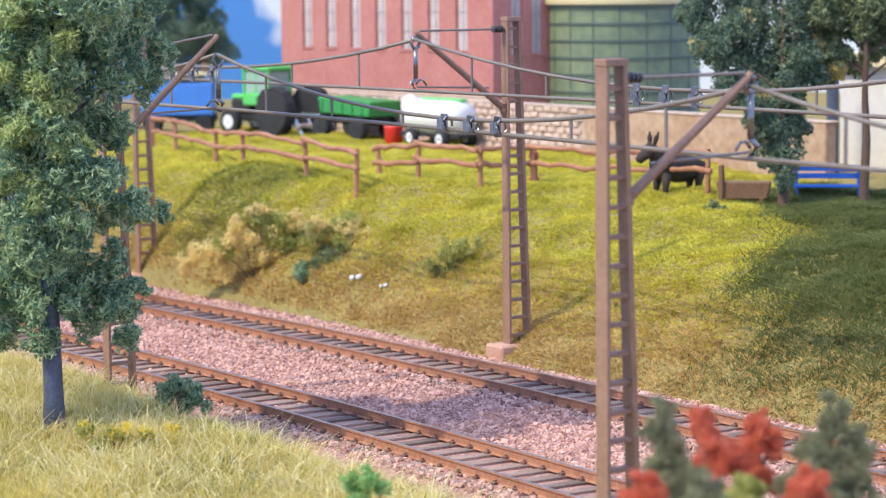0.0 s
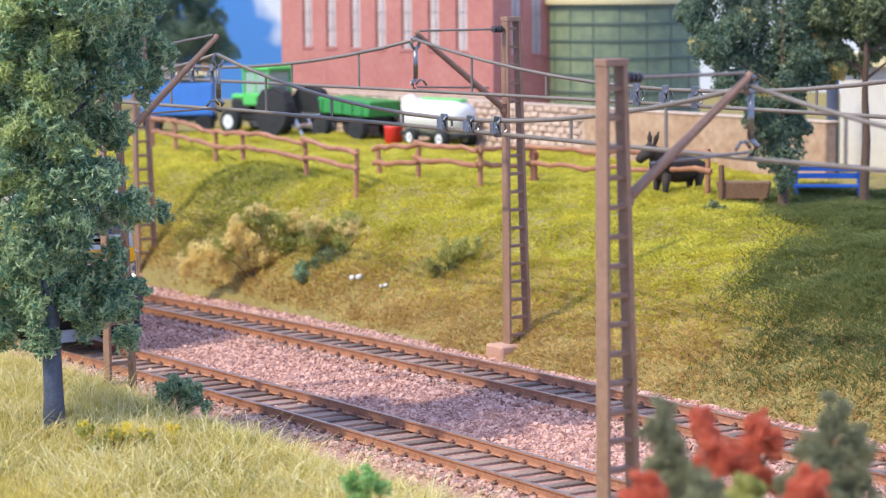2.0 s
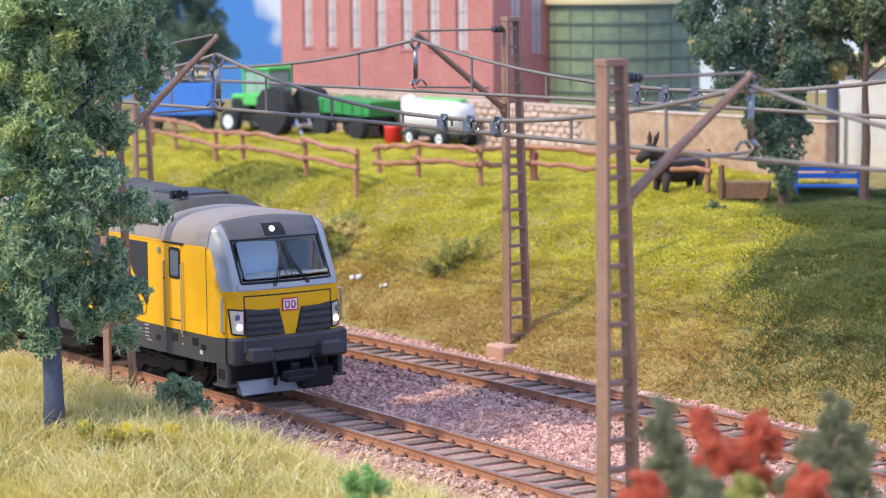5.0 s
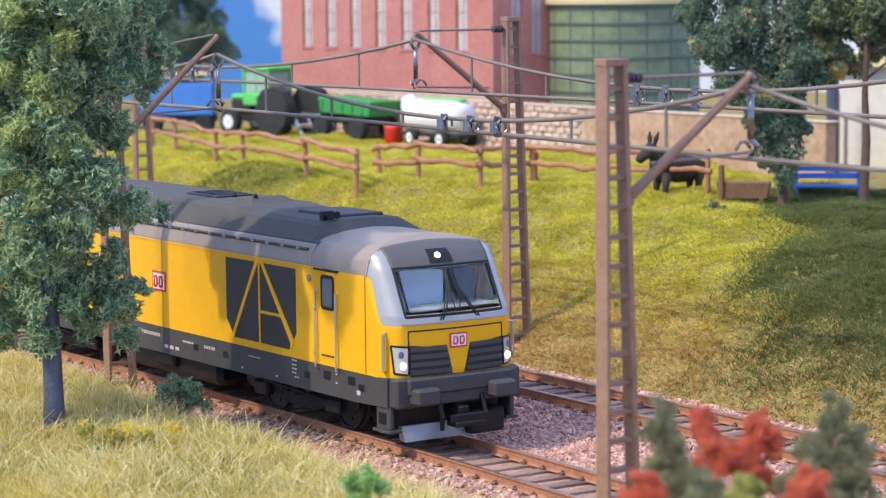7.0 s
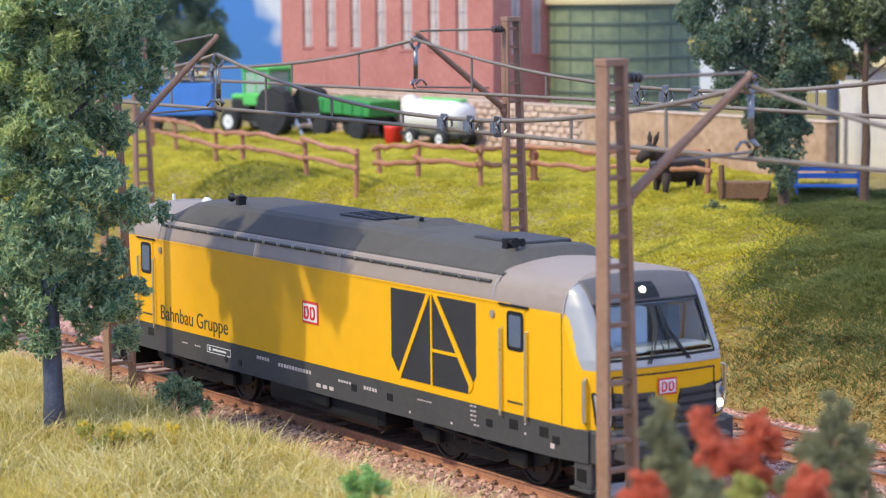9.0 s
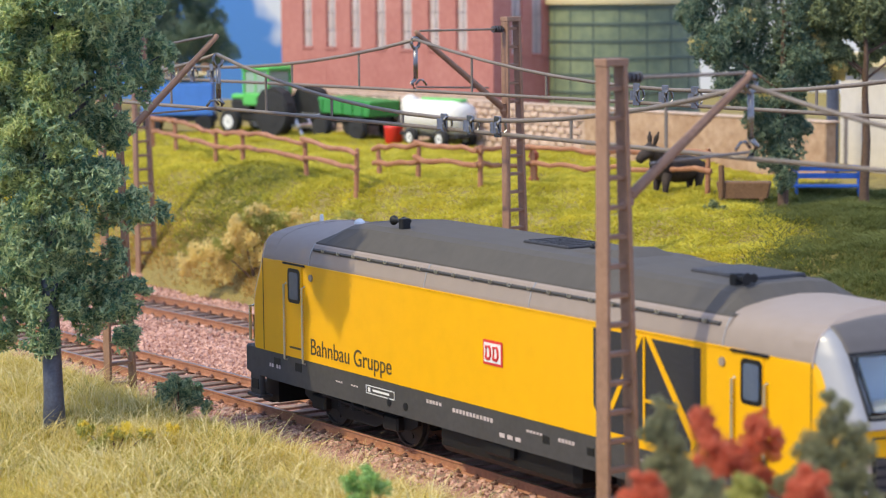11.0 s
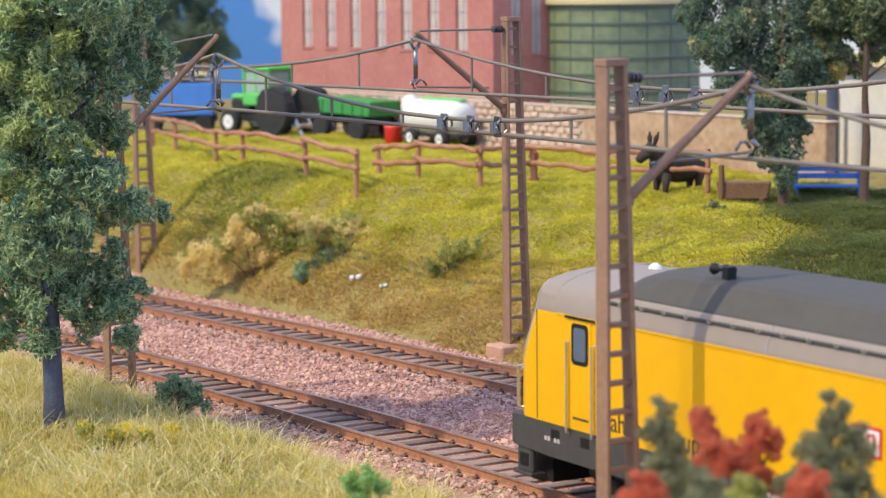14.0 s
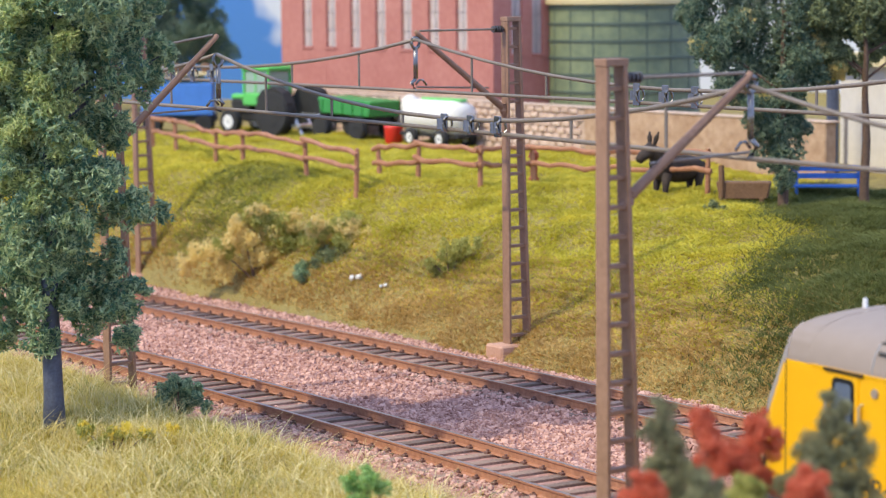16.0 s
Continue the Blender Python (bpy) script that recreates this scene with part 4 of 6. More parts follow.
        emblem(root, 0.62, 0.44, Matrix.Translation((0.1 * U, (y + s * 0.005) * U, 2.38 * U)) @ Matrix.Rotation(0 if s < 0 else math.pi, 4, "Z"))
        if s < 0:
            words("Bahnbau Gruppe", 0.465, TEXT_BROWN, root, Matrix.Translation((-6.53 * U, (y - 0.006) * U, 1.53 * U)) @ Matrix.Rotation(math.pi / 2, 4, "X"))
        else:
            words("Bahnbau Gruppe", 0.50, TEXT_BROWN, root, Matrix.Translation((-3.3 * U, (y + 0.006) * U, 1.50 * U)) @ Matrix.Rotation(math.pi, 4, "Z") @ Matrix.Rotation(math.pi / 2, 4, "X"))
        # small printed marks on the frame, as plain bars
        bm = bmesh.new()
        for x, w, z, h in ((-5.4, 0.28, 1.13, 0.04), (-4.8, 0.28, 1.13, 0.04), (-1.9, 0.55, 1.22, 0.09), (-0.6, 1.35, 1.18, 0.10), (0.35, 0.16, 0.97, 0.10), (0.6, 0.16, 0.97, 0.10), (0.85, 0.16, 0.97, 0.10), (1.35, 0.5, 1.17, 0.06), (2.3, 0.5, 1.16, 0.09), (4.2, 0.5, 1.2, 0.03), (5.8, 0.22, 1.33, 0.04), (5.8, 0.2, 1.24, 0.04), (5.8, 0.22, 1.16, 0.04), (5.8, 0.18, 1.08, 0.04), (5.9, 0.2, 1.0, 0.04), (8.2, 0.12, 0.99, 0.12), (7.4, 0.05, 1.25, 0.05), (7.4, 0.05, 1.08, 0.05), (-7.9, 0.2, 1.1, 0.10), (-8.2, 0.2, 1.1, 0.10), (5.1, 0.06, 0.92, 0.06), (3.7, 0.06, 0.92, 0.06)):
            n = max(1, round(w / 0.11))
            for i in range(n):
                c = x - w / 2 + (i + 0.5) * w / n
                hw = w / n * (0.5 if n == 1 else 0.33)
                box(bm, c - hw, c + hw, y - 0.004 + s * -0.006, y + 0.004 + s * -0.006, z - h * 0.36, z + h * 0.36)
        tagged(part("small_print", bm, WINDOW_PALE, root, "row of small white printed marks"), kind="stuff")
        for x in (-3.5, -2.9):
            bm = bmesh.new()
            tube(bm, [(x, s * 1.47, 1.0), (x, s * 1.50, 1.0)], 0.08, 10)
            part("frame_opening", bm, BLACK, root)
        for x in (1.7, 3.0, 8.3, 6.3):
            bm = bmesh.new()
            box(bm, x - 0.1, x + 0.1, s * 1.49 - 0.004, s * 1.49 + 0.006, 1.03, 1.17, 0.01)
            part("frame_opening", bm, BLACK, root)
        bm = bmesh.new()
        for a, b, c, d in ((-4.36, -3.3, 1.06, 1.075), (-4.36, -3.3, 1.205, 1.22), (-4.36, -4.345, 1.06, 1.22), (-3.315, -3.3, 1.06, 1.22), (-4.28, -4.2, 1.1, 1.18), (-4.1, -3.5, 1.12, 1.16)):
            box(bm, a, b, y - 0.004 + s * -0.006, y + 0.004 + s * -0.006, c, d)
        part("inspection_panel", bm, WHITE, root, "white-outlined panel of unreadable print")
    # under the floor
    bm = bmesh.new()
    box(bm, -8.8, 8.8, -1.35, 1.35, 0.95, 1.35)
    part("floor_frame", bm, BLACK, root)
    bm = bmesh.new()
    box(bm, -2.1, 2.3, -1.28, 1.28, 0.30, 1.0, 0.12)
    box(bm, -0.4, 0.5, -1.40, 1.40, 0.52, 0.8, 0.05)
    part("fuel_tank", bm, BLACK, root, "black fuel tank under the floor")
    sets = []
    for c in (-5.35, 5.35):
        bm = bmesh.new()
        for s in (-1, 1):
            prism(bm, [(c - 2.2, 0.55), (c - 1.9, 0.42), (c - 0.9, 0.42), (c - 0.6, 0.30), (c + 0.6, 0.30), (c + 0.9, 0.42), (c + 1.9, 0.42), (c + 2.2, 0.55), (c + 2.2, 0.75), (c + 1.0, 0.82), (c - 1.0, 0.82), (c - 2.2, 0.75)], s * 1.08, s * 1.0)
            for x in (-0.5, 0.0, 0.5):
                tube(bm, [(c + x, s * 1.12, 0.55), (c + x, s * 1.12, 0.92)], 0.13, 10)
            for x in (-1.4, 1.4):
                box(bm, c + x - 0.28, c + x + 0.28, s * 1.13 - 0.1, s * 1.13 + 0.1, 0.36, 0.66, 0.04)
            tube(bm, [(c - 1.2, s * 1.2, 0.7), (c + 1.2, s * 1.2, 0.6)], 0.05, 6)
        box(bm, c - 1.9, c + 1.9, -0.6, 0.6, 0.35, 0.9, 0.05)
        part("bogie_frame", bm, BLACK, root, "dark bogie frame with axle boxes and springs")
        for x in (-1.4, 1.4):
            bm = bmesh.new()
            for s in (-1, 1):
                lathe(bm, [(0.20, -0.08), (0.58, -0.075), (0.61, -0.07), (0.60, -0.045), (0.55, -0.04), (0.55, 0.05), (0.50, 0.06), (0.48, 0.02), (0.2, 0.02), (0.18, 0.10)], 28, Matrix.Translation((0, s * 0.76, 0)) @ Matrix.Rotation(-s * math.pi / 2, 4, "X"))
                for k in range(5):
                    a = k * math.tau / 5
                    tube(bm, [(0.34 * math.cos(a), s * 0.775, 0.34 * math.sin(a)), (0.34 * math.cos(a), s * 0.80, 0.34 * math.sin(a))], 0.05, 8)
            tube(bm, [(0, -0.8, 0), (0, 0.8, 0)], 0.1, 10)
            ob = part("wheelset", bm, WHEEL_STEEL, root, "dark steel wheelset")
            sets.append((ob, c + x))
    return root, sets


LOCO, WHEELSETS = build_locomotive()


# ---- plants ----
def plant(name, base, blobs, n, leaf, material, label, category, seed, trunk=None, bark=BARK_BROWN, group="", extra=()):
    """A trunk or a few stems, limbs to each clump of leaves, and a crown of many small flakes."""
    root = thing(name, place(*base), label, category, group)
    rnd = random.Random(seed)
    if trunk:
        height, r0, r1 = trunk
        bm = bmesh.new()
        pts = [(0.06 * math.sin(k * 1.3 + seed) * k / 6, 0.05 * math.sin(k * 0.9 + seed) * k / 6, -0.3 + (height + 0.3) * k / 10) for k in range(11)]
        rad = [r0 * 1.25] + [r0 + (r1 - r0) * k / 10 for k in range(1, 11)]
        tube(bm, pts, rad, 14)
        part("trunk", bm, bark, root, smooth=True)
        for bx, by, bz, br in blobs[::3]:
            if height > 8 and bz < 5:
                continue
            z0 = max(0.15 * height, min(height * 0.97, bz - 0.25 - 0.5 * math.hypot(bx, by)))
            a = Vector((0, 0, z0))
            b = Vector((bx, by, bz))
            mid = (a + b) / 2 + Vector((rnd.uniform(-0.1, 0.1), rnd.uniform(-0.1, 0.1), 0.1))
            bm = bmesh.new()
            tube(bm, [a, mid, b], [r1 * 0.4 + 0.02, r1 * 0.25 + 0.015, 0.012], 6)
            part("limb", bm, bark, root)
    else:
        for k in range(5):
            bx, by, bz, br = blobs[k % len(blobs)]
            bm = bmesh.new()
            tube(bm, [(rnd.uniform(-0.08, 0.08), rnd.uniform(-0.08, 0.08), -0.15), (bx * 0.5, by * 0.5, max(0.02, bz * 0.5)), (bx, by, bz + br * 0.4)], [0.03, 0.022, 0.01], 5)
            part("stem", bm, bark, root)
    crown("crown", blobs, n, leaf, material, root, seed)
    for k, (mat_, sub, count, lab) in enumerate(extra):
        crown("leaf_clump", sub, count, leaf, mat_, root, seed + 17 + k, lab)
    return root


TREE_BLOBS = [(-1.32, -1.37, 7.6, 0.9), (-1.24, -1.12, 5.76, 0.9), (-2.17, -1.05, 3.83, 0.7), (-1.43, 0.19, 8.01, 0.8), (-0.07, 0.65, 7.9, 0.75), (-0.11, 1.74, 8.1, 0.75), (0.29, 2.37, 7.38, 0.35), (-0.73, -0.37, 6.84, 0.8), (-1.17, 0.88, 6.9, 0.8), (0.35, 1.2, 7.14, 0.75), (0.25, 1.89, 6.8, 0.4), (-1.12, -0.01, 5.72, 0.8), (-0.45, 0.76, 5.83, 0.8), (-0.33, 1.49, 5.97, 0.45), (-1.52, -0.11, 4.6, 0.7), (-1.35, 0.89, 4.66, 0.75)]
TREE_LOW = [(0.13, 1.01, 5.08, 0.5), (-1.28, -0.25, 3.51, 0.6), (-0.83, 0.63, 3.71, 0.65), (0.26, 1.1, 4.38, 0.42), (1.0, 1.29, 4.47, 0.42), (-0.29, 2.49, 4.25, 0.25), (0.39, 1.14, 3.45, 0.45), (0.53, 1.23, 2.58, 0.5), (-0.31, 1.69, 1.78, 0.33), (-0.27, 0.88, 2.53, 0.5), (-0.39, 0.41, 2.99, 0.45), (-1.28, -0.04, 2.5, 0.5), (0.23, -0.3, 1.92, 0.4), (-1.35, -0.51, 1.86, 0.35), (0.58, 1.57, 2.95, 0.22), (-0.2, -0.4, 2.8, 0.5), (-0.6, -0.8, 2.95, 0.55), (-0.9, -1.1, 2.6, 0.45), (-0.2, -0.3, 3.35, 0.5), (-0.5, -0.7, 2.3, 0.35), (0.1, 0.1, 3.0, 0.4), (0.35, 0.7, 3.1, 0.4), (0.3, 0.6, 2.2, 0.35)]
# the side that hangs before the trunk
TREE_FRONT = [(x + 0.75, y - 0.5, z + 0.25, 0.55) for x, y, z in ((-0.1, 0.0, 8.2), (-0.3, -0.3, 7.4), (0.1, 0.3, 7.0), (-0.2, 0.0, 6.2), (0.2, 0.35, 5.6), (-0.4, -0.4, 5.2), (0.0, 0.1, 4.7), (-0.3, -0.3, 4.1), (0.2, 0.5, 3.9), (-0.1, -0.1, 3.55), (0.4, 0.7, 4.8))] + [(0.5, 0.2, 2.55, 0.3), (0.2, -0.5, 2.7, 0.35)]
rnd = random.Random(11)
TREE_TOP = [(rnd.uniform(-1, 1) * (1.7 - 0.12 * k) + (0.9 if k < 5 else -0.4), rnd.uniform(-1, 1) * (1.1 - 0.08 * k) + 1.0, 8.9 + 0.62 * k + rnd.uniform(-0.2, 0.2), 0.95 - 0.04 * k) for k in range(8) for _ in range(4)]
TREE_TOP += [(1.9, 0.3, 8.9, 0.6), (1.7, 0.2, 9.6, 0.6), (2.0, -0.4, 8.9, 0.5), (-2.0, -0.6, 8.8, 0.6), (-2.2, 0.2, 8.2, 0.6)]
# the yellowish clumps put light on the crown by colour
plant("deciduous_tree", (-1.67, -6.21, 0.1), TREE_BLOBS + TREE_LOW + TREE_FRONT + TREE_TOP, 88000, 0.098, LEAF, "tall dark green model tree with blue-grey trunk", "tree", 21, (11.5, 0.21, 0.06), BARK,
      extra=((LEAF, TREE_TOP, 34000, "dense dark green top of the crown"), (LEAF_LIT, [(-0.5, -0.75, 6.6, 0.6), (-0.9, -0.9, 5.6, 0.55), (-0.3, -0.2, 5.2, 0.4), (-1.4, -0.9, 4.4, 0.45), (-0.6, -0.4, 7.6, 0.4), (0.5, -0.6, 6.9, 0.5), (0.6, -0.7, 6.1, 0.5), (0.2, -0.9, 5.3, 0.4), (0.1, -1.3, 7.2, 0.6), (0.9, -0.2, 6.6, 0.55), (1.0, 0.0, 5.8, 0.5), (0.9, -0.2, 7.5, 0.5), (0.7, -0.5, 4.9, 0.45), (-0.2, -1.2, 8.0, 0.6), (-1.0, -1.3, 7.0, 0.5), (0.6, -0.9, 8.2, 0.5)], 15000, "yellowish green leaf flakes painting the lit side of the crown"),))
plant("deciduous_tree", (-7.98, 17.75, 2.55), [(0.1, -0.1, 1.5, 0.5), (-0.1, 0.1, 2.35, 0.6), (-0.2, 0.2, 3.2, 0.75), (0.3, 0.5, 4.2, 0.7), (0.21, -0.19, 1.0, 0.35), (-0.45, -0.02, 1.84, 0.55), (-0.36, 0.7, 2.27, 0.45), (-0.35, -0.51, 2.85, 0.6), (-1.14, -0.73, 3.89, 0.8), (-1.31, -1.48, 4.51, 0.7), (-1.98, -1.51, 5.41, 0.6), (-1.16, -0.32, 5.25, 0.9), (-0.1, 0.35, 5.09, 0.8), (-0.79, 0.16, 3.88, 0.7), (-1.44, -0.69, 6.16, 0.9), (-0.72, 0.49, 6.3, 0.9)], 30000, 0.085, LEAF_DEEP, "dark green model tree with hanging foliage on the meadow", "tree", 31, (5.5, 0.16, 0.05),
      extra=((LEAF_OCHRE, [(-1.6, -1.5, 4.6, 0.4), (-0.9, -0.6, 5.2, 0.35), (-0.3, -0.5, 3.2, 0.25)], 500, "ochre leaf flakes"),))
plant("deciduous_tree", (-6.79, 19.6, 2.6), [(-0.9, -0.5, 4.4, 0.6), (-0.2, 0.5, 4.4, 0.5), (0.3, 1.3, 4.3, 0.5), (-1.34, -0.65, 4.73, 0.65), (-0.65, -0.07, 5.25, 0.8), (-0.93, -0.3, 3.81, 0.4), (-0.39, 0.92, 4.86, 0.6), (-0.17, 0.29, 5.77, 0.9), (-1.38, -0.82, 3.97, 0.35), (-0.34, 0.07, 3.82, 0.35), (0.13, 1.24, 5.46, 0.8), (-1.01, -0.96, 5.64, 0.7), (0.5, 1.7, 4.7, 0.55), (0.9, 2.3, 5.2, 0.7), (0.4, 1.5, 6.1, 0.8), (1.2, 2.6, 5.9, 0.7)], 30000, 0.085, LEAF_GREY, "grey-green model tree with ochre patches and a thin brown trunk", "tree", 41, (5.2, 0.15, 0.05),
      extra=((LEAF_OCHRE, [(-1.2, -0.9, 4.5, 0.45), (-0.9, -0.4, 3.8, 0.35), (-1.3, -0.8, 5.2, 0.4)], 3000, "ochre leaf flakes"), (LEAF_DEEP, [(-0.5, 0.2, 5.4, 0.8), (0.1, 1.0, 5.2, 0.7)], 4000, "dark green leaf flakes")))
plant("deciduous_tree", (-60.5, 26.2, 3.0), [(-1.5, -1.5, 3.4, 1.4), (0, 0, 2.4, 1.3), (1.0, 1.6, 3.0, 1.1), (-3.2, -3.4, 3.0, 1.4), (0, 0, 3.6, 1.4), (0.7, 1.2, 3.8, 1.2), (-0.8, -0.6, 4.8, 1.3), (0.8, 1.0, 5.2, 1.1), (-2.4, -2.8, 4.2, 1.3), (-1.4, -2.0, 5.6, 1.2), (0, 0.2, 6.2, 1.2)], 26000, 0.12, LEAF_DEEP, "dark green tree before the sky backdrop", "tree", 51, (4.5, 0.2, 0.08))

plant("bush", (-20.83, 8.62, 0.34), [(-0.72, -0.73, 0.65, 0.4), (-0.15, -0.27, 1.17, 0.5), (-0.17, 0.5, 1.45, 0.45), (-0.03, 0.05, 1.91, 0.35), (0.32, 0.79, 1.14, 0.45), (0.29, 0.41, 0.49, 0.4), (-0.54, -0.65, 0.16, 0.35), (-0.21, -0.42, 1.5, 0.3), (0.69, 0.97, 1.65, 0.3), (-0.28, -0.03, 0.47, 0.4), (1.1, 1.5, 0.8, 0.4), (-1.0, -1.2, 0.7, 0.4), (-1.3, -1.6, 0.3, 0.35), (0.6, 0.6, 0.2, 0.4), (1.5, 1.2, 0.5, 0.4)], 5200, 0.085, LEAF_OCHRE, "straw-yellow airy bush on the bank", "bush", 61, group="bank bushes", extra=((LEAF_LIGHT, [(0.3, 0.6, 1.2, 0.6), (-0.1, 0.2, 1.6, 0.5), (0.8, 1.0, 0.9, 0.5), (-0.6, -0.7, 0.8, 0.4)], 2600, ""),))
plant("bush", (-17.79, 9.71, 0.87), [(-0.57, -0.4, 0.79, 0.4), (-0.13, 0.1, 1.12, 0.4), (0.05, 0.74, 0.6, 0.35), (0.23, 0.06, 0.5, 0.4), (-0.44, -0.2, 0.14, 0.3), (0.61, 0.58, 0.34, 0.25), (-0.17, 0.6, 1.33, 0.2)], 2600, 0.07, LEAF_LIGHT, "green and ochre bush on the bank", "bush", 62, group="bank bushes", extra=((LEAF_OCHRE, [(-0.5, -0.3, 0.9, 0.45), (0.2, 0.3, 0.8, 0.5)], 1300, ""), (LEAF_GREY, [(0.1, -0.1, 0.25, 0.45), (-0.4, -0.3, 0.2, 0.35), (0.5, 0.3, 0.3, 0.35)], 1500, "")))
plant("bush", (-12.72, 10.15, 1.0), [(-0.17, 0.02, 0.59, 0.35), (0.07, 0.41, 0.82, 0.28), (-0.45, -0.07, 0.11, 0.25), (-0.14, 0.18, 0.13, 0.3), (-0.49, -0.31, 0.36, 0.2), (0.59, 0.52, 0.93, 0.15)], 1900, 0.065, LEAF_LIGHT, "sparse yellow-green bush on the bank", "bush", 63, group="bank bushes")
plant("bush", (-28.47, 9.66, 0.3), [(-0.25, -0.47, 0.38, 0.4), (0.31, 0.06, 0.57, 0.45), (0.61, 0.62, 0.38, 0.4), (-0.05, -0.25, 0.93, 0.35), (0.0, 0.64, 0.87, 0.35), (-0.16, -0.72, 0.04, 0.3)], 4200, 0.075, LEAF_GREY, "dull green bush at the foot of the bank", "bush", 64, group="bank bushes")
plant("bush", (-18.32, 8.8, 0.3), [(0.05, -0.11, 0.34, 0.25), (0.08, 0.15, 0.16, 0.2), (-0.26, 0.16, 0.53, 0.2)], 1500, 0.05, LEAF, "small fresh green tuft at the foot of the bank", "bush", 65, group="bank bushes")
plant("bush", (-2.63, -3.07, 0.12), [(-0.41, 0.02, 0.44, 0.25), (-0.06, 0.23, 0.46, 0.27), (0.13, -0.06, 0.66, 0.22), (0.11, 0.26, 0.31, 0.25), (-0.3, -0.18, 0.24, 0.2), (0.59, 0.34, 0.2, 0.15)], 3800, 0.055, LEAF, "low dark green shrub beside the front track", "bush", 66)
plant("bush", (-8.08, 15.77, 2.5), [(-0.18, -0.04, 0.16, 0.3), (0.19, 0.13, 0.13, 0.25), (-0.3, -0.32, 0.2, 0.2)], 1300, 0.06, LEAF_GREY, "low grey-green tuft by the meadow fence", "bush", 67)
plant("flowering_plant", (0.75, -6.1, 0.12), [(0, 0, 0.42, 0.16), (-0.3, -0.45, 0.5, 0.18), (0.35, 0.5, 0.38, 0.18), (0.2, 0.15, 0.45, 0.15), (-0.1, -0.2, 0.2, 0.25)], 900, 0.05, LEAF_LIGHT, "low yellow-flowering plant in the dry grass", "plant", 68, extra=((LEAF_FLOWER, [(0, 0, 0.5, 0.14), (-0.3, -0.45, 0.6, 0.16), (0.35, 0.5, 0.46, 0.16), (0.2, 0.15, 0.55, 0.13), (-0.1, 0.3, 0.5, 0.12), (0.6, 0.9, 0.5, 0.14)], 420, "yellow blossom"),))
plant("bush", (12.21, -7.67, 0.15), [(-0.12, -0.12, 1.62, 0.16), (0.06, 0.06, 1.69, 0.18), (0.12, 0.25, 1.55, 0.13), (-0.02, 0.01, 1.44, 0.2), (0, 0, 1.0, 0.3), (0, 0.1, 0.5, 0.35)], 2600, 0.05, leafy(mat("fresh_leaf_flock", (0.24, 0.44, 0.12), 0.85, size=0.8, fine=0.2, col2=(0.50, 0.70, 0.28), island=0.6)), "fresh light green bush in the front grass", "bush", 69)

# small trees and shrubs close to the camera
def small_tree(base, blobs, n, material, label, seed):
    plant("small_tree", base, blobs, n * 2, 0.036, material, label + " in the front row", "tree", seed, (2.9, 0.07, 0.025), BARK_BROWN, "front row of small trees")


small_tree((18.82, -7.43, 0.15), [(-0.2, -0.01, 3.67, 0.12), (-0.14, 0.03, 3.46, 0.2), (-0.07, 0.01, 3.2, 0.26), (0.0, 0.08, 2.9, 0.3), (0.13, 0.06, 2.59, 0.36), (0.07, 0.02, 2.18, 0.4), (0, 0, 1.6, 0.5), (0, 0, 1.0, 0.55)], 9000, LEAF_FIR, "small grey-green conical tree", 71)
small_tree((19.89, -5.8, 0.15), [(-0.08, -0.04, 3.72, 0.12), (-0.09, 0.04, 3.48, 0.24), (-0.02, 0.11, 3.18, 0.32), (-0.24, -0.14, 3.07, 0.25), (0.06, 0.12, 2.89, 0.36), (-0.11, -0.34, 2.78, 0.32), (0.0, 0.0, 2.49, 0.45), (0.23, 0.23, 2.56, 0.25), (0, 0, 1.8, 0.55), (0, 0, 1.0, 0.6)], 11000, LEAF_FIR, "small grey-green bushy conical tree", 72)
small_tree((20.95, -8.67, 0.15), [(-0.03, -0.01, 3.28, 0.15), (0.05, 0.0, 3.11, 0.22), (0.1, 0.0, 2.87, 0.26), (0, 0, 2.2, 0.4), (0, 0, 1.4, 0.5)], 5000, LEAF_FIR, "small grey-green conical tree", 73)
small_tree((19.84, -7.67, 0.15), [(-0.17, 0.01, 3.6, 0.17), (-0.02, 0.05, 3.39, 0.2), (0.06, 0.11, 3.17, 0.25), (-0.19, 0.03, 3.46, 0.12), (0.1, 0.2, 3.29, 0.18), (0, 0.05, 2.7, 0.22)], 2600, LEAF_RED, "small rust-red autumn tree", 74)
small_tree((19.03, -6.22, 0.15), [(-0.05, 0.03, 3.3, 0.18), (0.04, 0.14, 3.16, 0.2), (-0.11, -0.05, 3.06, 0.18), (-0.05, -0.18, 2.81, 0.25), (-0.01, 0.05, 2.65, 0.2)], 2600, LEAF_RED, "small rust-red autumn tree", 75)
small_tree((20.22, -8.9, 0.15), [(-0.09, 0.07, 3.1, 0.17), (0.05, 0.12, 3.0, 0.2), (-0.13, -0.09, 2.96, 0.16), (0, 0, 2.6, 0.25)], 2000, LEAF_RED, "small rust-red autumn tree", 76)
small_tree((21.21, -7.37, 0.15), [(-0.11, 0.05, 3.11, 0.2), (-0.04, 0.07, 2.93, 0.25), (-0.15, -0.12, 2.97, 0.15), (0, 0, 2.5, 0.3)], 2600, LEAF_RED, "small rust-red autumn tree", 77)
small_tree((20.8, -7.99, 0.15), [(-0.06, 0.05, 3.0, 0.2), (0.0, 0.12, 2.88, 0.2), (0.01, -0.12, 2.91, 0.2), (0, 0, 2.4, 0.3)], 2200, LEAF_LIGHT, "small yellow-green tree", 78)


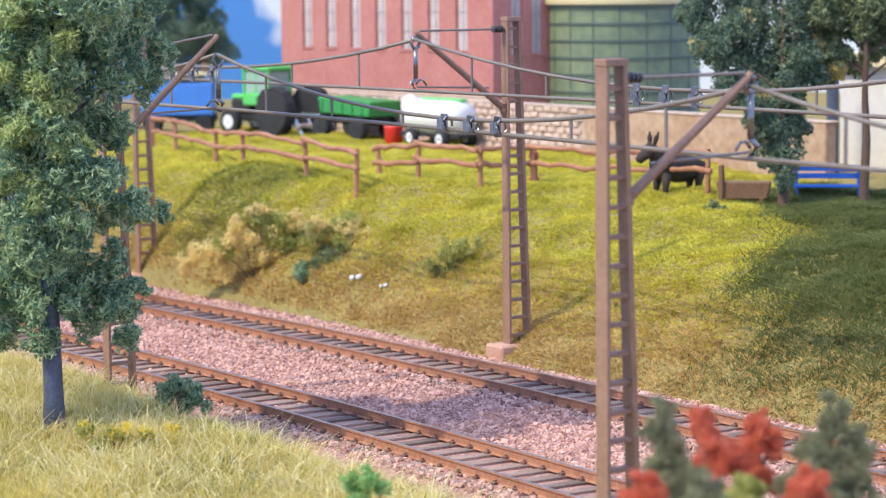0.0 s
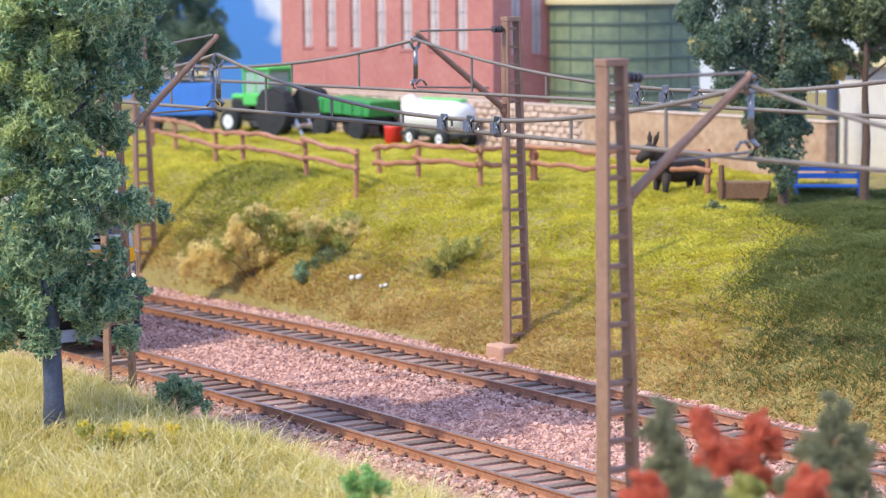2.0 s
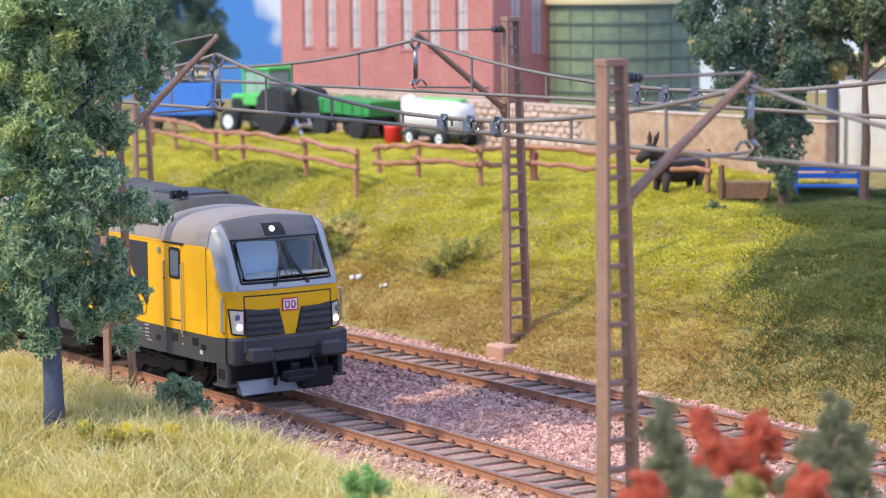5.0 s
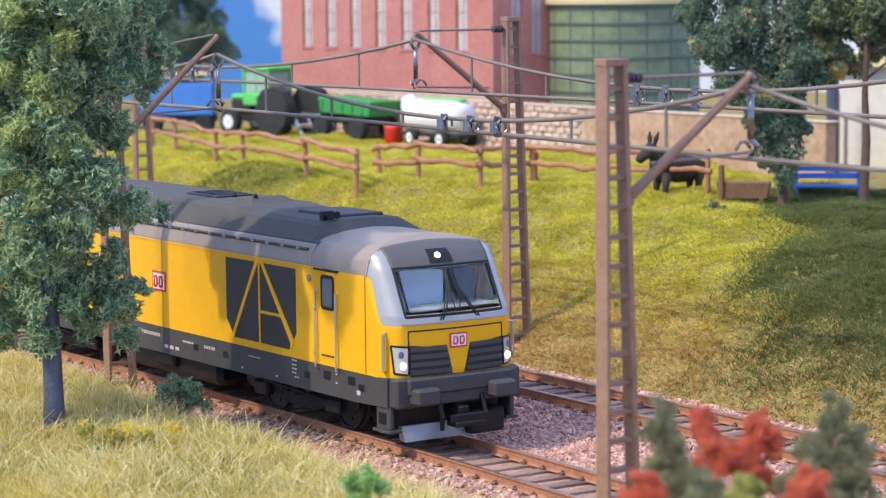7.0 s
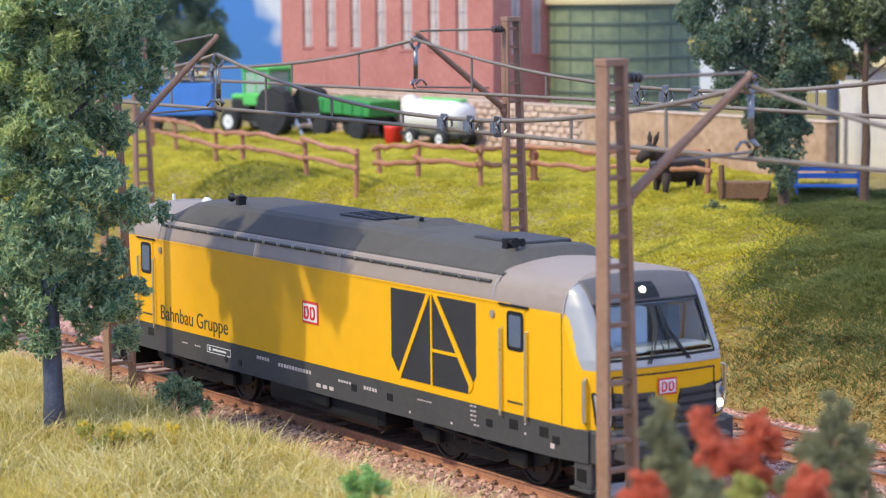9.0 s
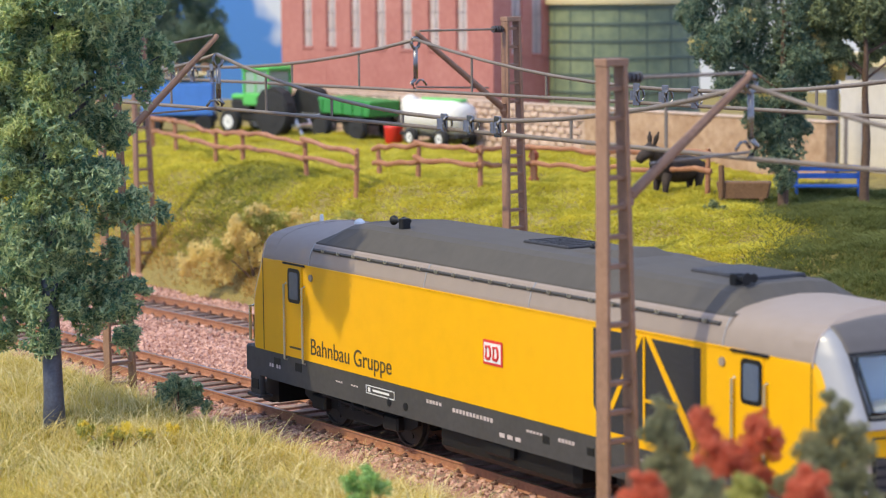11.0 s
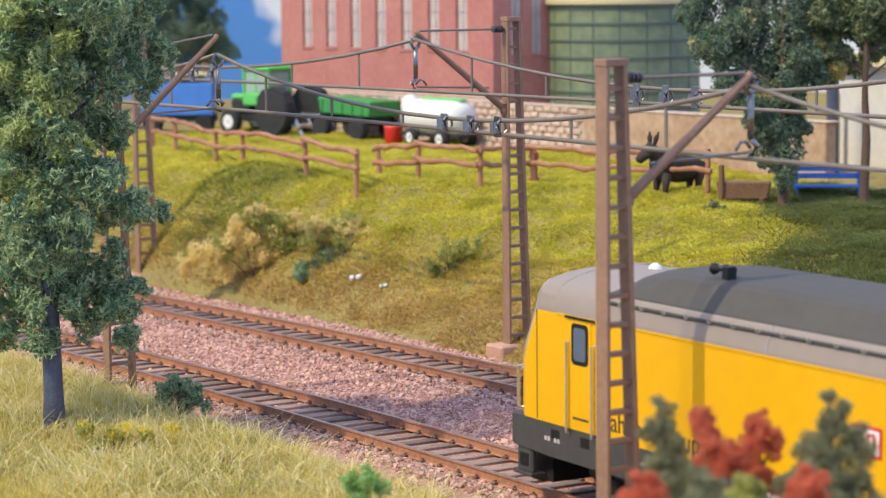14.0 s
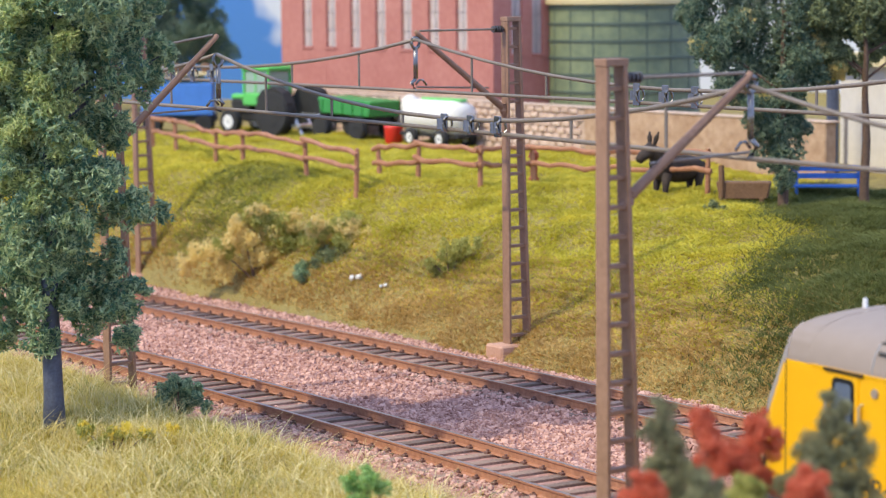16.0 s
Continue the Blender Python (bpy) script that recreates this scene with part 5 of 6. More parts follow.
# ---- grass ----
def on_near_side(x, y, rng):
    return y < near_y(x) - np.interp(x, (-10, -6, -3), (1.85, 1.95, 2.6)) - 0.2 * np.sin(x * 1.3) - rng.exponential(0.25, len(x))


def bank_t(x, y):
    y0, y1 = np.interp(x, BANK_X, BANK_FOOT), np.interp(x, BANK_X, BANK_TOP)
    return (y - y0) / (y1 - y0)


def bank_shade(x, y):
    """1 in the thick dark mat that paints shade on one part of the bank, 0 elsewhere, with a ragged edge."""
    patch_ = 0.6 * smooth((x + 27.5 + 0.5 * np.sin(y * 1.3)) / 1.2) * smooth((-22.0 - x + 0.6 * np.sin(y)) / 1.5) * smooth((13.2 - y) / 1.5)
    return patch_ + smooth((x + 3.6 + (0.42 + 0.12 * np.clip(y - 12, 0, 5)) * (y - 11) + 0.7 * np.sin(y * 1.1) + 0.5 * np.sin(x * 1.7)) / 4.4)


build_grass("dry_grass", "tall dry yellow static grass before the tracks", GRASS_DRY, 110000, (-22, 14), (-11, -1.7), 0.30, 101, on_near_side, 0.85, 0.011)
build_grass("front_grass", "short yellow-green grass under the dry stalks", GRASS_BRIGHT, 60000, (-22, 14), (-11, -1.7), 0.14, 102, on_near_side, 0.8, 0.018)
build_grass("straw_stalks", "long pale straw stalks standing in the front grass", GRASS_STRAW, 16000, (-14, 14), (-9, -1.7), 0.50, 106, on_near_side, 0.85, 0.012)
# green patches; near the tree their dull colour also paints its shade
build_grass("shade_grass", "dull green grass deepening the shade round the foot of the tree", GRASS_SHADE_GREEN, 30000, (-9, 6), (-8.5, -2), 0.26, 107, lambda x, y, g: on_near_side(x, y, g) & ((np.hypot(x + 2.2, y + 4.1) < 0.5 + 0.9 * g.random(len(x))) | (np.sin(x * 0.9 + 1) * np.sin(y * 1.4 + 0.4) + 0.5 * g.random(len(x)) > 0.42)), 0.8, 0.012)
build_grass("meadow_grass", "bright yellow-green grass on bank and meadow", GRASS_BRIGHT, 430000, (-46, 6), (7.6, 24), 0.085, 103, lambda x, y, g: (bank_t(x, y) > 0.10 + 0.22 * g.random(len(x))) & (g.random(len(x)) > bank_shade(x, y)), 1.3, 0.03)
build_grass("brown_grass", "brownish grass at the foot of the bank", GRASS_BROWN, 170000, (-34, 14), (6.8, 13), 0.10, 104, lambda x, y, g: (bank_t(x, y) > -0.10 * g.random(len(x))) & (bank_t(x, y) < 0.18 + 0.28 * g.random(len(x))) & (g.random(len(x)) > 0.55 * bank_shade(x, y)), 1.2, 0.03)
# these two grasses colour in shade whose casters are not modelled
build_grass("shade_dark_grass", "dark green long-bladed grass painting shade on the bank", GRASS_SHADE_DARK, 280000, (-11, 14), (7.4, 22), 0.15, 105, lambda x, y, g: (bank_t(x, y) > 0.02 + 0.36 * g.random(len(x))) & (g.random(len(x)) < bank_shade(x, y)), 1.2, 0.017)
build_grass("shade_green_grass", "dull green grass patch painting shade on the bank", GRASS_SHADE_GREEN, 50000, (-30, -21), (8, 13.5), 0.085, 108, lambda x, y, g: (bank_t(x, y) > 0.15) & (g.random(len(x)) < bank_shade(x, y)), 1.2, 0.028)


# ---- fence ----
def log_bar(bm, a, b, r, seed):
    a, b = Vector(a), Vector(b)
    rnd_ = random.Random(seed)
    n = 7
    tube(bm, [a + (b - a) * k / n + Vector((0, 0, rnd_.uniform(-0.06, 0.06))) for k in range(n + 1)], [r * rnd_.uniform(0.85, 1.15) for _ in range(n + 1)], 7)


def fence(label, posts, seed):
    root = thing("rail_fence", Matrix(), label, "fence", "rail fences")
    tops = []
    for k, (x, y, zt) in enumerate(posts):
        z = float(ground_z(x, y))
        bm = bmesh.new()
        lean = 0.11 * math.sin(seed + k * 2.1)
        tube(bm, [(x, y, min(z, zt - 0.9) - 0.15), (x + lean * 0.5, y, (z + zt) / 2), (x + lean, y, zt)], [0.085, 0.075, 0.07], 8)
        part("post", bm, FENCE_WOOD, root)
        tops.append(Vector((x + lean, y - 0.06, zt)))
    for k, (a, b) in enumerate(zip(tops, tops[1:])):
        for dz in (-0.10, -0.58):
            bm = bmesh.new()
            d = (b - a).normalized() * 0.15
            log_bar(bm, a - d + Vector((0, 0, dz + 0.03)), b + d + Vector((0, 0, dz - 0.03)), 0.078, seed * 31 + k * 3 + int(dz * 10))
            part("rail_bar", bm, FENCE_WOOD, root)


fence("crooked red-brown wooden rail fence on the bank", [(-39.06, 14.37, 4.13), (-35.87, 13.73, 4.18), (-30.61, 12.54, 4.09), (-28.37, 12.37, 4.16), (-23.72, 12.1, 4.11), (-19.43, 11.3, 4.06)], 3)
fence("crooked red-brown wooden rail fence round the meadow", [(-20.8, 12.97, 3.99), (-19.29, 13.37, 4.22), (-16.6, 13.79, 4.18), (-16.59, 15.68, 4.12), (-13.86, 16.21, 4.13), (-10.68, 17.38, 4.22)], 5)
bm = bmesh.new()
tube(bm, [(0, 0, -0.3), (0.02, 0, 0.5), (0.0, 0, 1.0)], [0.09, 0.085, 0.08], 8)
tagged(part("wooden_post", bm, BROWN_WOOD), "single dark brown wooden post on the meadow", "post").matrix_world = place(-10.0, 17.3, 2.8)


# ---- buildings behind ----
def factory():
    root = thing("factory_building", place(-50, 26, 2.9), "red brick factory with tall pale windows", "building")
    L, D, H = 15.9, 9.0, 9.5
    # front wall: piers between openings, so that each window sits in a real recess
    def wall(length, n, first, pitch, w, sill, m, nm):
        bm = bmesh.new()
        xs = [0.0]
        for k in range(n):
            c = first + k * pitch
            xs += [c - w / 2, c + w / 2]
        xs.append(length)
        box(bm, 0, length, 0.22, 0.3, 0, H)
        wl = part(nm, bm, BRICK_RED, root)
        wl.matrix_basis = m
        for k in range(0, len(xs), 2):
            bm = bmesh.new()
            box(bm, xs[k], xs[k + 1], 0, 0.216, 0, H)
            part("pier", bm, BRICK_RED, wl)
        for k in range(n):
            c = first + k * pitch
            bm = bmesh.new()
            box(bm, c - w / 2, c + w / 2, 0.004, 0.216, 0, sill)
            part("breast_wall", bm, BRICK_RED, wl)
        for k in range(n):
            c = first + k * pitch
            bm = bmesh.new()
            box(bm, c - w / 2, c + w / 2, 0.12, 0.16, sill, H - 0.3)
            win = part("window", bm, WINDOW_PALE, wl, "tall pale factory window")
            bm = bmesh.new()
            box(bm, c - w / 2 - 0.04, c + w / 2 + 0.04, -0.05, 0.12, sill - 0.10, sill, 0.01)
            part("window_sill", bm, BRICK_RED, wl)
            bm = bmesh.new()
            box(bm, c - 0.03, c + 0.03, 0.09, 0.125, sill, H - 0.3)
            for z in np.arange(sill + 0.7, H - 0.3, 0.75):
                box(bm, c - w / 2, c + w / 2, 0.09, 0.125, z, z + 0.04)
            part("glazing_bar", bm, GLAZING, wl)
        return wl
    wall(L, 7, 2.25, 1.97, 0.78, 3.42, Matrix(), "front_wall")
    wall(D, 4, 1.1, 0.95, 0.5, 3.3, place(L + 0.31, 0.0, 0, 0, 0, 90), "end_wall")
    bm = bmesh.new()
    box(bm, -0.1, L + 0.1, -0.12, 0.02, 1.55, 1.75, 0.02)
    part("plinth_band", bm, MORTAR, root, "pale plinth course")
    bm = bmesh.new()
    box(bm, -0.3, L + 0.3, -0.3, D + 0.3, H, H + 0.25, 0.04)
    part("roof", bm, ROOF_GREY, root)


factory()


def tank():
    root = thing("storage_tank", place(-32.7, 31.3, 2.9), "weathered green round storage tank with dark bands and cream rim", "tank")
    R = 2.92
    bm = bmesh.new()
    lathe(bm, [(R, 0), (R, 5.2)], 56)
    part("shell", bm, TANK_GREEN, root, smooth=False)
    for z in (1.15, 1.8, 2.45, 3.08, 3.72, 4.36, 4.95):
        bm = bmesh.new()
        lathe(bm, [(R, z), (R + 0.045, z + 0.01), (R + 0.045, z + 0.10), (R, z + 0.11)], 56)
        part("band", bm, TANK_BAND, root)
    for k in range(18):
        a = k * math.tau / 18
        bm = bmesh.new()
        box(bm, R - 0.02, R + 0.015, -0.03, 0.03, 0, 5.15, 0, Matrix.Rotation(a, 4, "Z"))
        part("upright_rib", bm, TANK_BAND, root)
    bm = bmesh.new()
    lathe(bm, [(R - 0.1, 5.12), (R + 0.16, 5.15), (R + 0.18, 5.32), (R, 5.42), (0.4, 5.9), (0.05, 5.95)], 56)
    part("rim", bm, CREAM, root, "cream coloured rim and lid")


tank()


def white_house():
    root = thing("white_house", place(-15.2, 26.4, 2.5), "plain off-white rendered house behind the trees", "building")
    bm = bmesh.new()
    box(bm, 0, 9, 0, 7, -0.2, 3.8, 0.03)
    part("wall", bm, WHITE_WALL, root)
    bm = bmesh.new()
    prism(bm, [(-0.4, 3.7), (9.4, 3.7), (9.0, 4.1), (0.0, 4.1)], -0.4, 7.4)
    part("roof", bm, CREAM, root)
    bm = bmesh.new()
    tube(bm, [(0, 0, 0), (0, 0, 3.7)], 0.19, 10)
    tagged(part("bare_trunk", bm, BARK), "bare dark tree trunk before the white house", "tree trunk").matrix_world = place(-14.1, 25.1, 2.6)


white_house()

# sky painted on the board behind the layout
m = bpy.data.materials.new("painted_sky")
m.use_nodes = True
nt = m.node_tree
tc = nt.nodes.new("ShaderNodeTexCoord")
no = nt.nodes.new("ShaderNodeTexNoise")
no.inputs["Scale"].default_value = 9
no.inputs["Detail"].default_value = 4
nt.links.new(tc.outputs["Object"], no.inputs["Vector"])
gr = nt.nodes.new("ShaderNodeSeparateXYZ")
nt.links.new(tc.outputs["Object"], gr.inputs[0])
mx = nt.nodes.new("ShaderNodeMath")
mx.operation = "MULTIPLY_ADD"
mx.inputs[1].default_value = 5.0
nt.links.new(gr.outputs["X"], mx.inputs[0])
nt.links.new(no.outputs["Fac"], mx.inputs[2])
cr = nt.nodes.new("ShaderNodeValToRGB")
cr.color_ramp.elements[0].position, cr.color_ramp.elements[1].position = 0.61, 0.66
cr.color_ramp.elements[0].color, cr.color_ramp.elements[1].color = (0.085, 0.25, 0.60, 1), (0.72, 0.74, 0.78, 1)
nt.links.new(mx.outputs[0], cr.inputs[0])
nt.links.new(cr.outputs[0], nt.nodes["Principled BSDF"].inputs["Base Color"])
nt.nodes["Principled BSDF"].inputs["Roughness"].default_value = 0.8
bm = bmesh.new()
box(bm, -38, 38, 0, 0.4, -3, 26)
sky = part("backdrop", bm, m)
sky.matrix_world = place(-71.0, 34.5, 3.0, 0, 0, 57)
tagged(sky, "backdrop board painted with blue sky and white cloud", "backdrop", kind="structure")


# ---- field wall ----
def field_wall():
    root = thing("wall_field", Matrix(), "low field-stone wall with a rendered sandstone stretch", "wall", kind="structure")
    bm = bmesh.new()
    box(bm, -47, -24.5, 23.4, 23.8, 2.6, 4.62, 0.03)
    part("wall_core", bm, MORTAR, root)
    bm = bmesh.new()
    box(bm, -24.5, -12.5, 23.36, 23.8, 2.4, 4.62, 0.04)
    part("rendered_stretch", bm, SAND_WALL, root, "sandy orange rendered stretch")
    bm = bmesh.new()
    box(bm, -47.1, -12.4, 23.33, 23.87, 4.60, 4.67, 0.02)
    part("coping", bm, MORTAR, root)
    shapes = []
    rs = random.Random(8)
    for k in range(6):
        b = bmesh.new()
        box(b, -0.21, 0.21, -0.07, 0.05, -0.10, 0.10, 0.035)
        for v in b.verts:
            v.co += Vector((rs.uniform(-0.03, 0.03), rs.uniform(-0.02, 0.02), rs.uniform(-0.02, 0.02)))
        shapes.append(finish(b, "stone", WALL_STONE))
    for r in range(7):
        for k in range(43):
            ob = new("stone", shapes[rs.randrange(6)])
            ob.parent = root
            ob.matrix_basis = place(-46.7 + k * 0.515 + (0.25 if r % 2 else 0) + rs.uniform(-0.05, 0.05), 23.39, 3.1 + r * 0.235 + rs.uniform(-0.02, 0.02)) @ Matrix.Diagonal((rs.uniform(0.85, 1.15), 1, rs.uniform(0.85, 1.1), 1))


# ---- farm vehicles and animals ----
def wheel(parent, x, y, r, w, rim_mat, rim_label):
    bm = bmesh.new()
    lathe(bm, [(r * 0.55, -w / 2), (r * 0.93, -w / 2), (r, -w * 0.32), (r, w * 0.32), (r * 0.93, w / 2), (r * 0.55, w / 2)], 24, Matrix.Translation((x, y, r)) @ Matrix.Rotation(math.pi / 2, 4, "X"))
    tyre = part("tyre", bm, TYRE, parent)
    bm = bmesh.new()
    lathe(bm, [(0.06, -w * 0.5), (r * 0.3, -w * 0.53), (r * 0.56, -w * 0.53), (r * 0.56, w * 0.53), (r * 0.3, w * 0.53), (0.06, w * 0.5)], 20, Matrix.Translation((x, y, r)) @ Matrix.Rotation(math.pi / 2, 4, "X"))
    part("rim", bm, rim_mat, tyre, rim_label)


def tractor():
    root = thing("tractor", place(-42.6, 21.4, 3.0, 0, 0, 196), "green toy tractor with black wheels and pale front rims", "tractor")
    bm = bmesh.new()
    box(bm, 0.9, 2.0, -0.38, 0.38, 0.8, 1.4, 0.08)
    part("bonnet", bm, TYRE, root, "dark engine bonnet")
    bm = bmesh.new()
    box(bm, 0.95, 2.0, -0.36, 0.36, 1.36, 1.58, 0.06)
    part("bonnet_top", bm, TRACTOR_GREEN, root)
    bm = bmesh.new()
    for x, y in ((0.95, -0.62), (0.95, 0.62), (-0.4, -0.62), (-0.4, 0.62)):
        box(bm, x - 0.05, x + 0.05, y - 0.05, y + 0.05, 1.2, 2.55, 0.01)
    box(bm, -0.45, 1.0, -0.66, 0.66, 1.15, 1.65, 0.05)
    part("cab_frame", bm, TRACTOR_GREEN, root)
    bm = bmesh.new()
    box(bm, -0.55, 1.1, -0.72, 0.72, 2.52, 2.72, 0.07)
    part("cab_roof", bm, TRACTOR_GREEN, root, "bright green cab roof")
    bm = bmesh.new()
    box(bm, -0.38, 0.93, -0.6, 0.6, 1.66, 2.52)
    part("cab_glass", bm, mat("light_cab_glass", (0.30, 0.42, 0.34), 0.15, var=0.1), root)
    for s in (-1, 1):
        bm = bmesh.new()
        prism(bm, [(x - 0.25, z) for x, z in ((-1.75, 1.3), (-1.5, 1.75), (-1.0, 1.95), (-0.4, 1.8), (-0.05, 1.4), (-0.2, 1.4), (-0.5, 1.68), (-1.0, 1.82), (-1.4, 1.65), (-1.65, 1.3))], s * 0.75, s * 1.25)
        part("mudguard", bm, TYRE, root)
        wheel(root, -1.15, s * 1.0, 0.9, 0.62, TYRE, "black rim")
        wheel(root, 1.55, s * 0.8, 0.5, 0.34, WHITE, "pale rim")
    bm = bmesh.new()
    box(bm, -1.0, 1.7, -0.3, 0.3, 0.5, 0.95, 0.05)
    part("chassis", bm, TYRE, root)
    for s in (-1, 1):
        bm = bmesh.new()
        box(bm, 0.30, 0.36, s * 0.605 - 0.02, s * 0.605 + 0.02, 1.66, 2.52)
        part("door_bar", bm, TRACTOR_GREEN, root)
        bm = bmesh.new()
        box(bm, 1.98, 2.04, s * 0.24 - 0.08, s * 0.24 + 0.08, 1.15, 1.32, 0.02)
        part("headlight", bm, LAMP_DIM, root)
    bm = bmesh.new()
    box(bm, -2.3, -1.7, -0.9, 0.9, 0.35, 0.5, 0.03)
    for y in (-0.7, 0.0, 0.7):
        tube(bm, [(-1.2, y * 0.5, 0.8), (-1.9, y, 0.75), (-2.3, y, 0.1)], 0.06, 6)
    part("rear_linkage", bm, LAMP_DIM, root, "pale metal implement at the rear")
    bm = bmesh.new()
    tube(bm, [(0.6, -0.3, 1.5), (0.6, -0.3, 2.3)], 0.05, 8)
    part("exhaust", bm, TYRE, root)


def trailer():
    root = thing("farm_trailer", place(-38.0, 22.3, 3.0, 0, 0, 8), "green tipping trailer on black wheels", "trailer")
    bm = bmesh.new()
    prism(bm, [(-1.0, 1.0), (1.9, 0.9), (2.05, 1.5), (-1.15, 1.62)], -0.75, 0.75)
    bmesh.ops.bevel(bm, geom=list(bm.edges), offset=0.04, segments=1, affect="EDGES")
    part("tub", bm, TUB_GREEN, root)
    bm = bmesh.new()
    for k in range(5):
        box(bm, -0.9 + 0.6 * k, -0.82 + 0.6 * k, -0.80, -0.74, 1.0, 1.5, 0.01)
    part("tub_rib", bm, TUB_GREEN, root)
    bm = bmesh.new()
    box(bm, -1.0, 1.8, -0.45, 0.45, 0.6, 0.95, 0.04)
    tube(bm, [(1.7, 0, 0.7), (2.7, 0, 0.6)], 0.07, 8)
    part("chassis", bm, TYRE, root)
    for x in (-0.9, 1.3):
        for s in (-1, 1):
            wheel(root, x, s * 0.75, 0.45, 0.3, TYRE, "black rim")
    bm = bmesh.new()
    lathe(bm, [(0.27, 0), (0.33, 0.05), (0.35, 0.6), (0.37, 0.72), (0.3, 0.74)], 16)
    tagged(part("red_barrel", bm, RIM_RED, smooth=True), "bright red barrel beside the green trailer", "barrel").matrix_world = place(-34.5, 22.0, 2.95)


def tank_trailer():
    root = thing("tank_trailer", place(-32.0, 22.4, 3.0, 0, 0, 4), "white rounded tank trailer with a green edge", "trailer")
    bm = bmesh.new()
    lathe(bm, [(0.25, -1.7), (0.6, -1.55), (0.66, -1.0), (0.66, 1.1), (0.58, 1.5), (0.25, 1.62)], 20, Matrix.Translation((0, 0, 1.05)) @ Matrix.Rotation(math.pi / 2, 4, "Y"))
    part("barrel", bm, TARP_WHITE, root, smooth=True)
    bm = bmesh.new()
    lathe(bm, [(0.32, 0), (0.36, 0.3), (0.30, 0.6), (0.1, 0.72)], 14, Matrix.Translation((-1.75, 0, 1.1)))
    part("dome", bm, TARP_WHITE, root, smooth=True)
    bm = bmesh.new()
    box(bm, -0.9, 1.5, -0.16, 0.16, 1.66, 1.76, 0.03)
    part("top_edge", bm, TRACTOR_GREEN, root)
    bm = bmesh.new()
    box(bm, -1.9, 1.6, -0.4, 0.4, 0.35, 0.5, 0.03)
    part("chassis", bm, TYRE, root)
    for x in (-0.9, 0.9):
        for s in (-1, 1):
            wheel(root, x, s * 0.6, 0.33, 0.24, WHITE, "pale rim")


def cargo_wagon():
    root = thing("blue_trailer", place(-45.9, 18.9, 3.0, 0, 0, 57), "blue box trailer with a plank of small goods on top", "trailer")
    bm = bmesh.new()
    box(bm, -1.5, 1.4, 0, 1.2, 0.7, 2.0, 0.05)
    part("box_body", bm, BLUE_PAINT, root)
    bm = bmesh.new()
    box(bm, -1.7, 1.6, -0.1, 1.3, 2.3, 2.42, 0.02)
    for x in (-1.4, 0, 1.3):
        box(bm, x - 0.05, x + 0.05, 0.4, 0.5, 2.0, 2.32)
    part("plank", bm, CREAM, root, "pale wooden plank")
    bm = bmesh.new()
    box(bm, -1.6, 1.5, 0.1, 1.1, 0.45, 0.72, 0.03)
    part("chassis", bm, TYRE, root)
    for x in (-1.1, 1.0):
        wheel(root, x, 0.05, 0.36, 0.25, TYRE, "dark rim")
        wheel(root, x, 1.15, 0.36, 0.25, TYRE, "dark rim")
    rs = random.Random(4)
    for k in range(5):
        bm = bmesh.new()
        lathe(bm, [(0.14, 0), (0.2, 0.12), (0.2, 0.25), (0.13, 0.38)], 10)
        ob = part("goods_barrel", bm, WINDOW_PALE if k % 2 else BROWN_WOOD)
        tagged(ob, "small rounded goods standing on a trailer plank", "barrel", "goods on the plank")
        ob.matrix_world = place(-45.9, 18.9, 3.0, 0, 0, 57) @ place(-1.3 + k * 0.6, 0.4 + rs.uniform(-0.1, 0.3), 2.42)


def donkey():
    root = thing("donkey", place(-12.0, 17.45, 2.55, 0, 0, 268), "dark brown toy donkey with upright ears, standing on the meadow", "animal")
    bm = bmesh.new()
    bmesh.ops.create_uvsphere(bm, u_segments=20, v_segments=12, radius=1, matrix=Matrix.Translation((0, 0, 1.05)) @ Matrix.Diagonal((0.85, 0.36, 0.40, 1)))
    bmesh.ops.create_uvsphere(bm, u_segments=14, v_segments=10, radius=1, matrix=Matrix.Translation((0.62, 0, 1.15)) @ Matrix.Diagonal((0.36, 0.33, 0.42, 1)))
    part("body", bm, HIDE, root, smooth=True)
    bm = bmesh.new()
    tube(bm, [(0.6, 0, 1.2), (0.85, 0, 1.5), (1.02, 0, 1.62), (1.3, 0, 1.42), (1.42, 0, 1.32)], [0.30, 0.22, 0.21, 0.15, 0.11], 12)
    part("head", bm, HIDE, root, smooth=True)
    for s in (-1, 1):
        bm = bmesh.new()
        tube(bm, [(0.95, s * 0.1, 1.75), (0.92, s * 0.16, 1.95), (0.88, s * 0.22, 2.12)], [0.05, 0.075, 0.012], 8)
        part("ear", bm, HIDE, root)
        for x in (-0.55, 0.6):
            bm = bmesh.new()
            tube(bm, [(x, s * 0.2, 0.95), (x + 0.05, s * 0.21, 0.5), (x, s * 0.21, -0.1)], [0.17, 0.085, 0.075], 10)
            part("leg", bm, HIDE, root, smooth=True)
    bm = bmesh.new()
    tube(bm, [(-0.82, 0, 1.2), (-0.98, 0, 0.9), (-0.98, 0, 0.45)], [0.05, 0.035, 0.06], 8)
    part("tail", bm, HIDE, root)


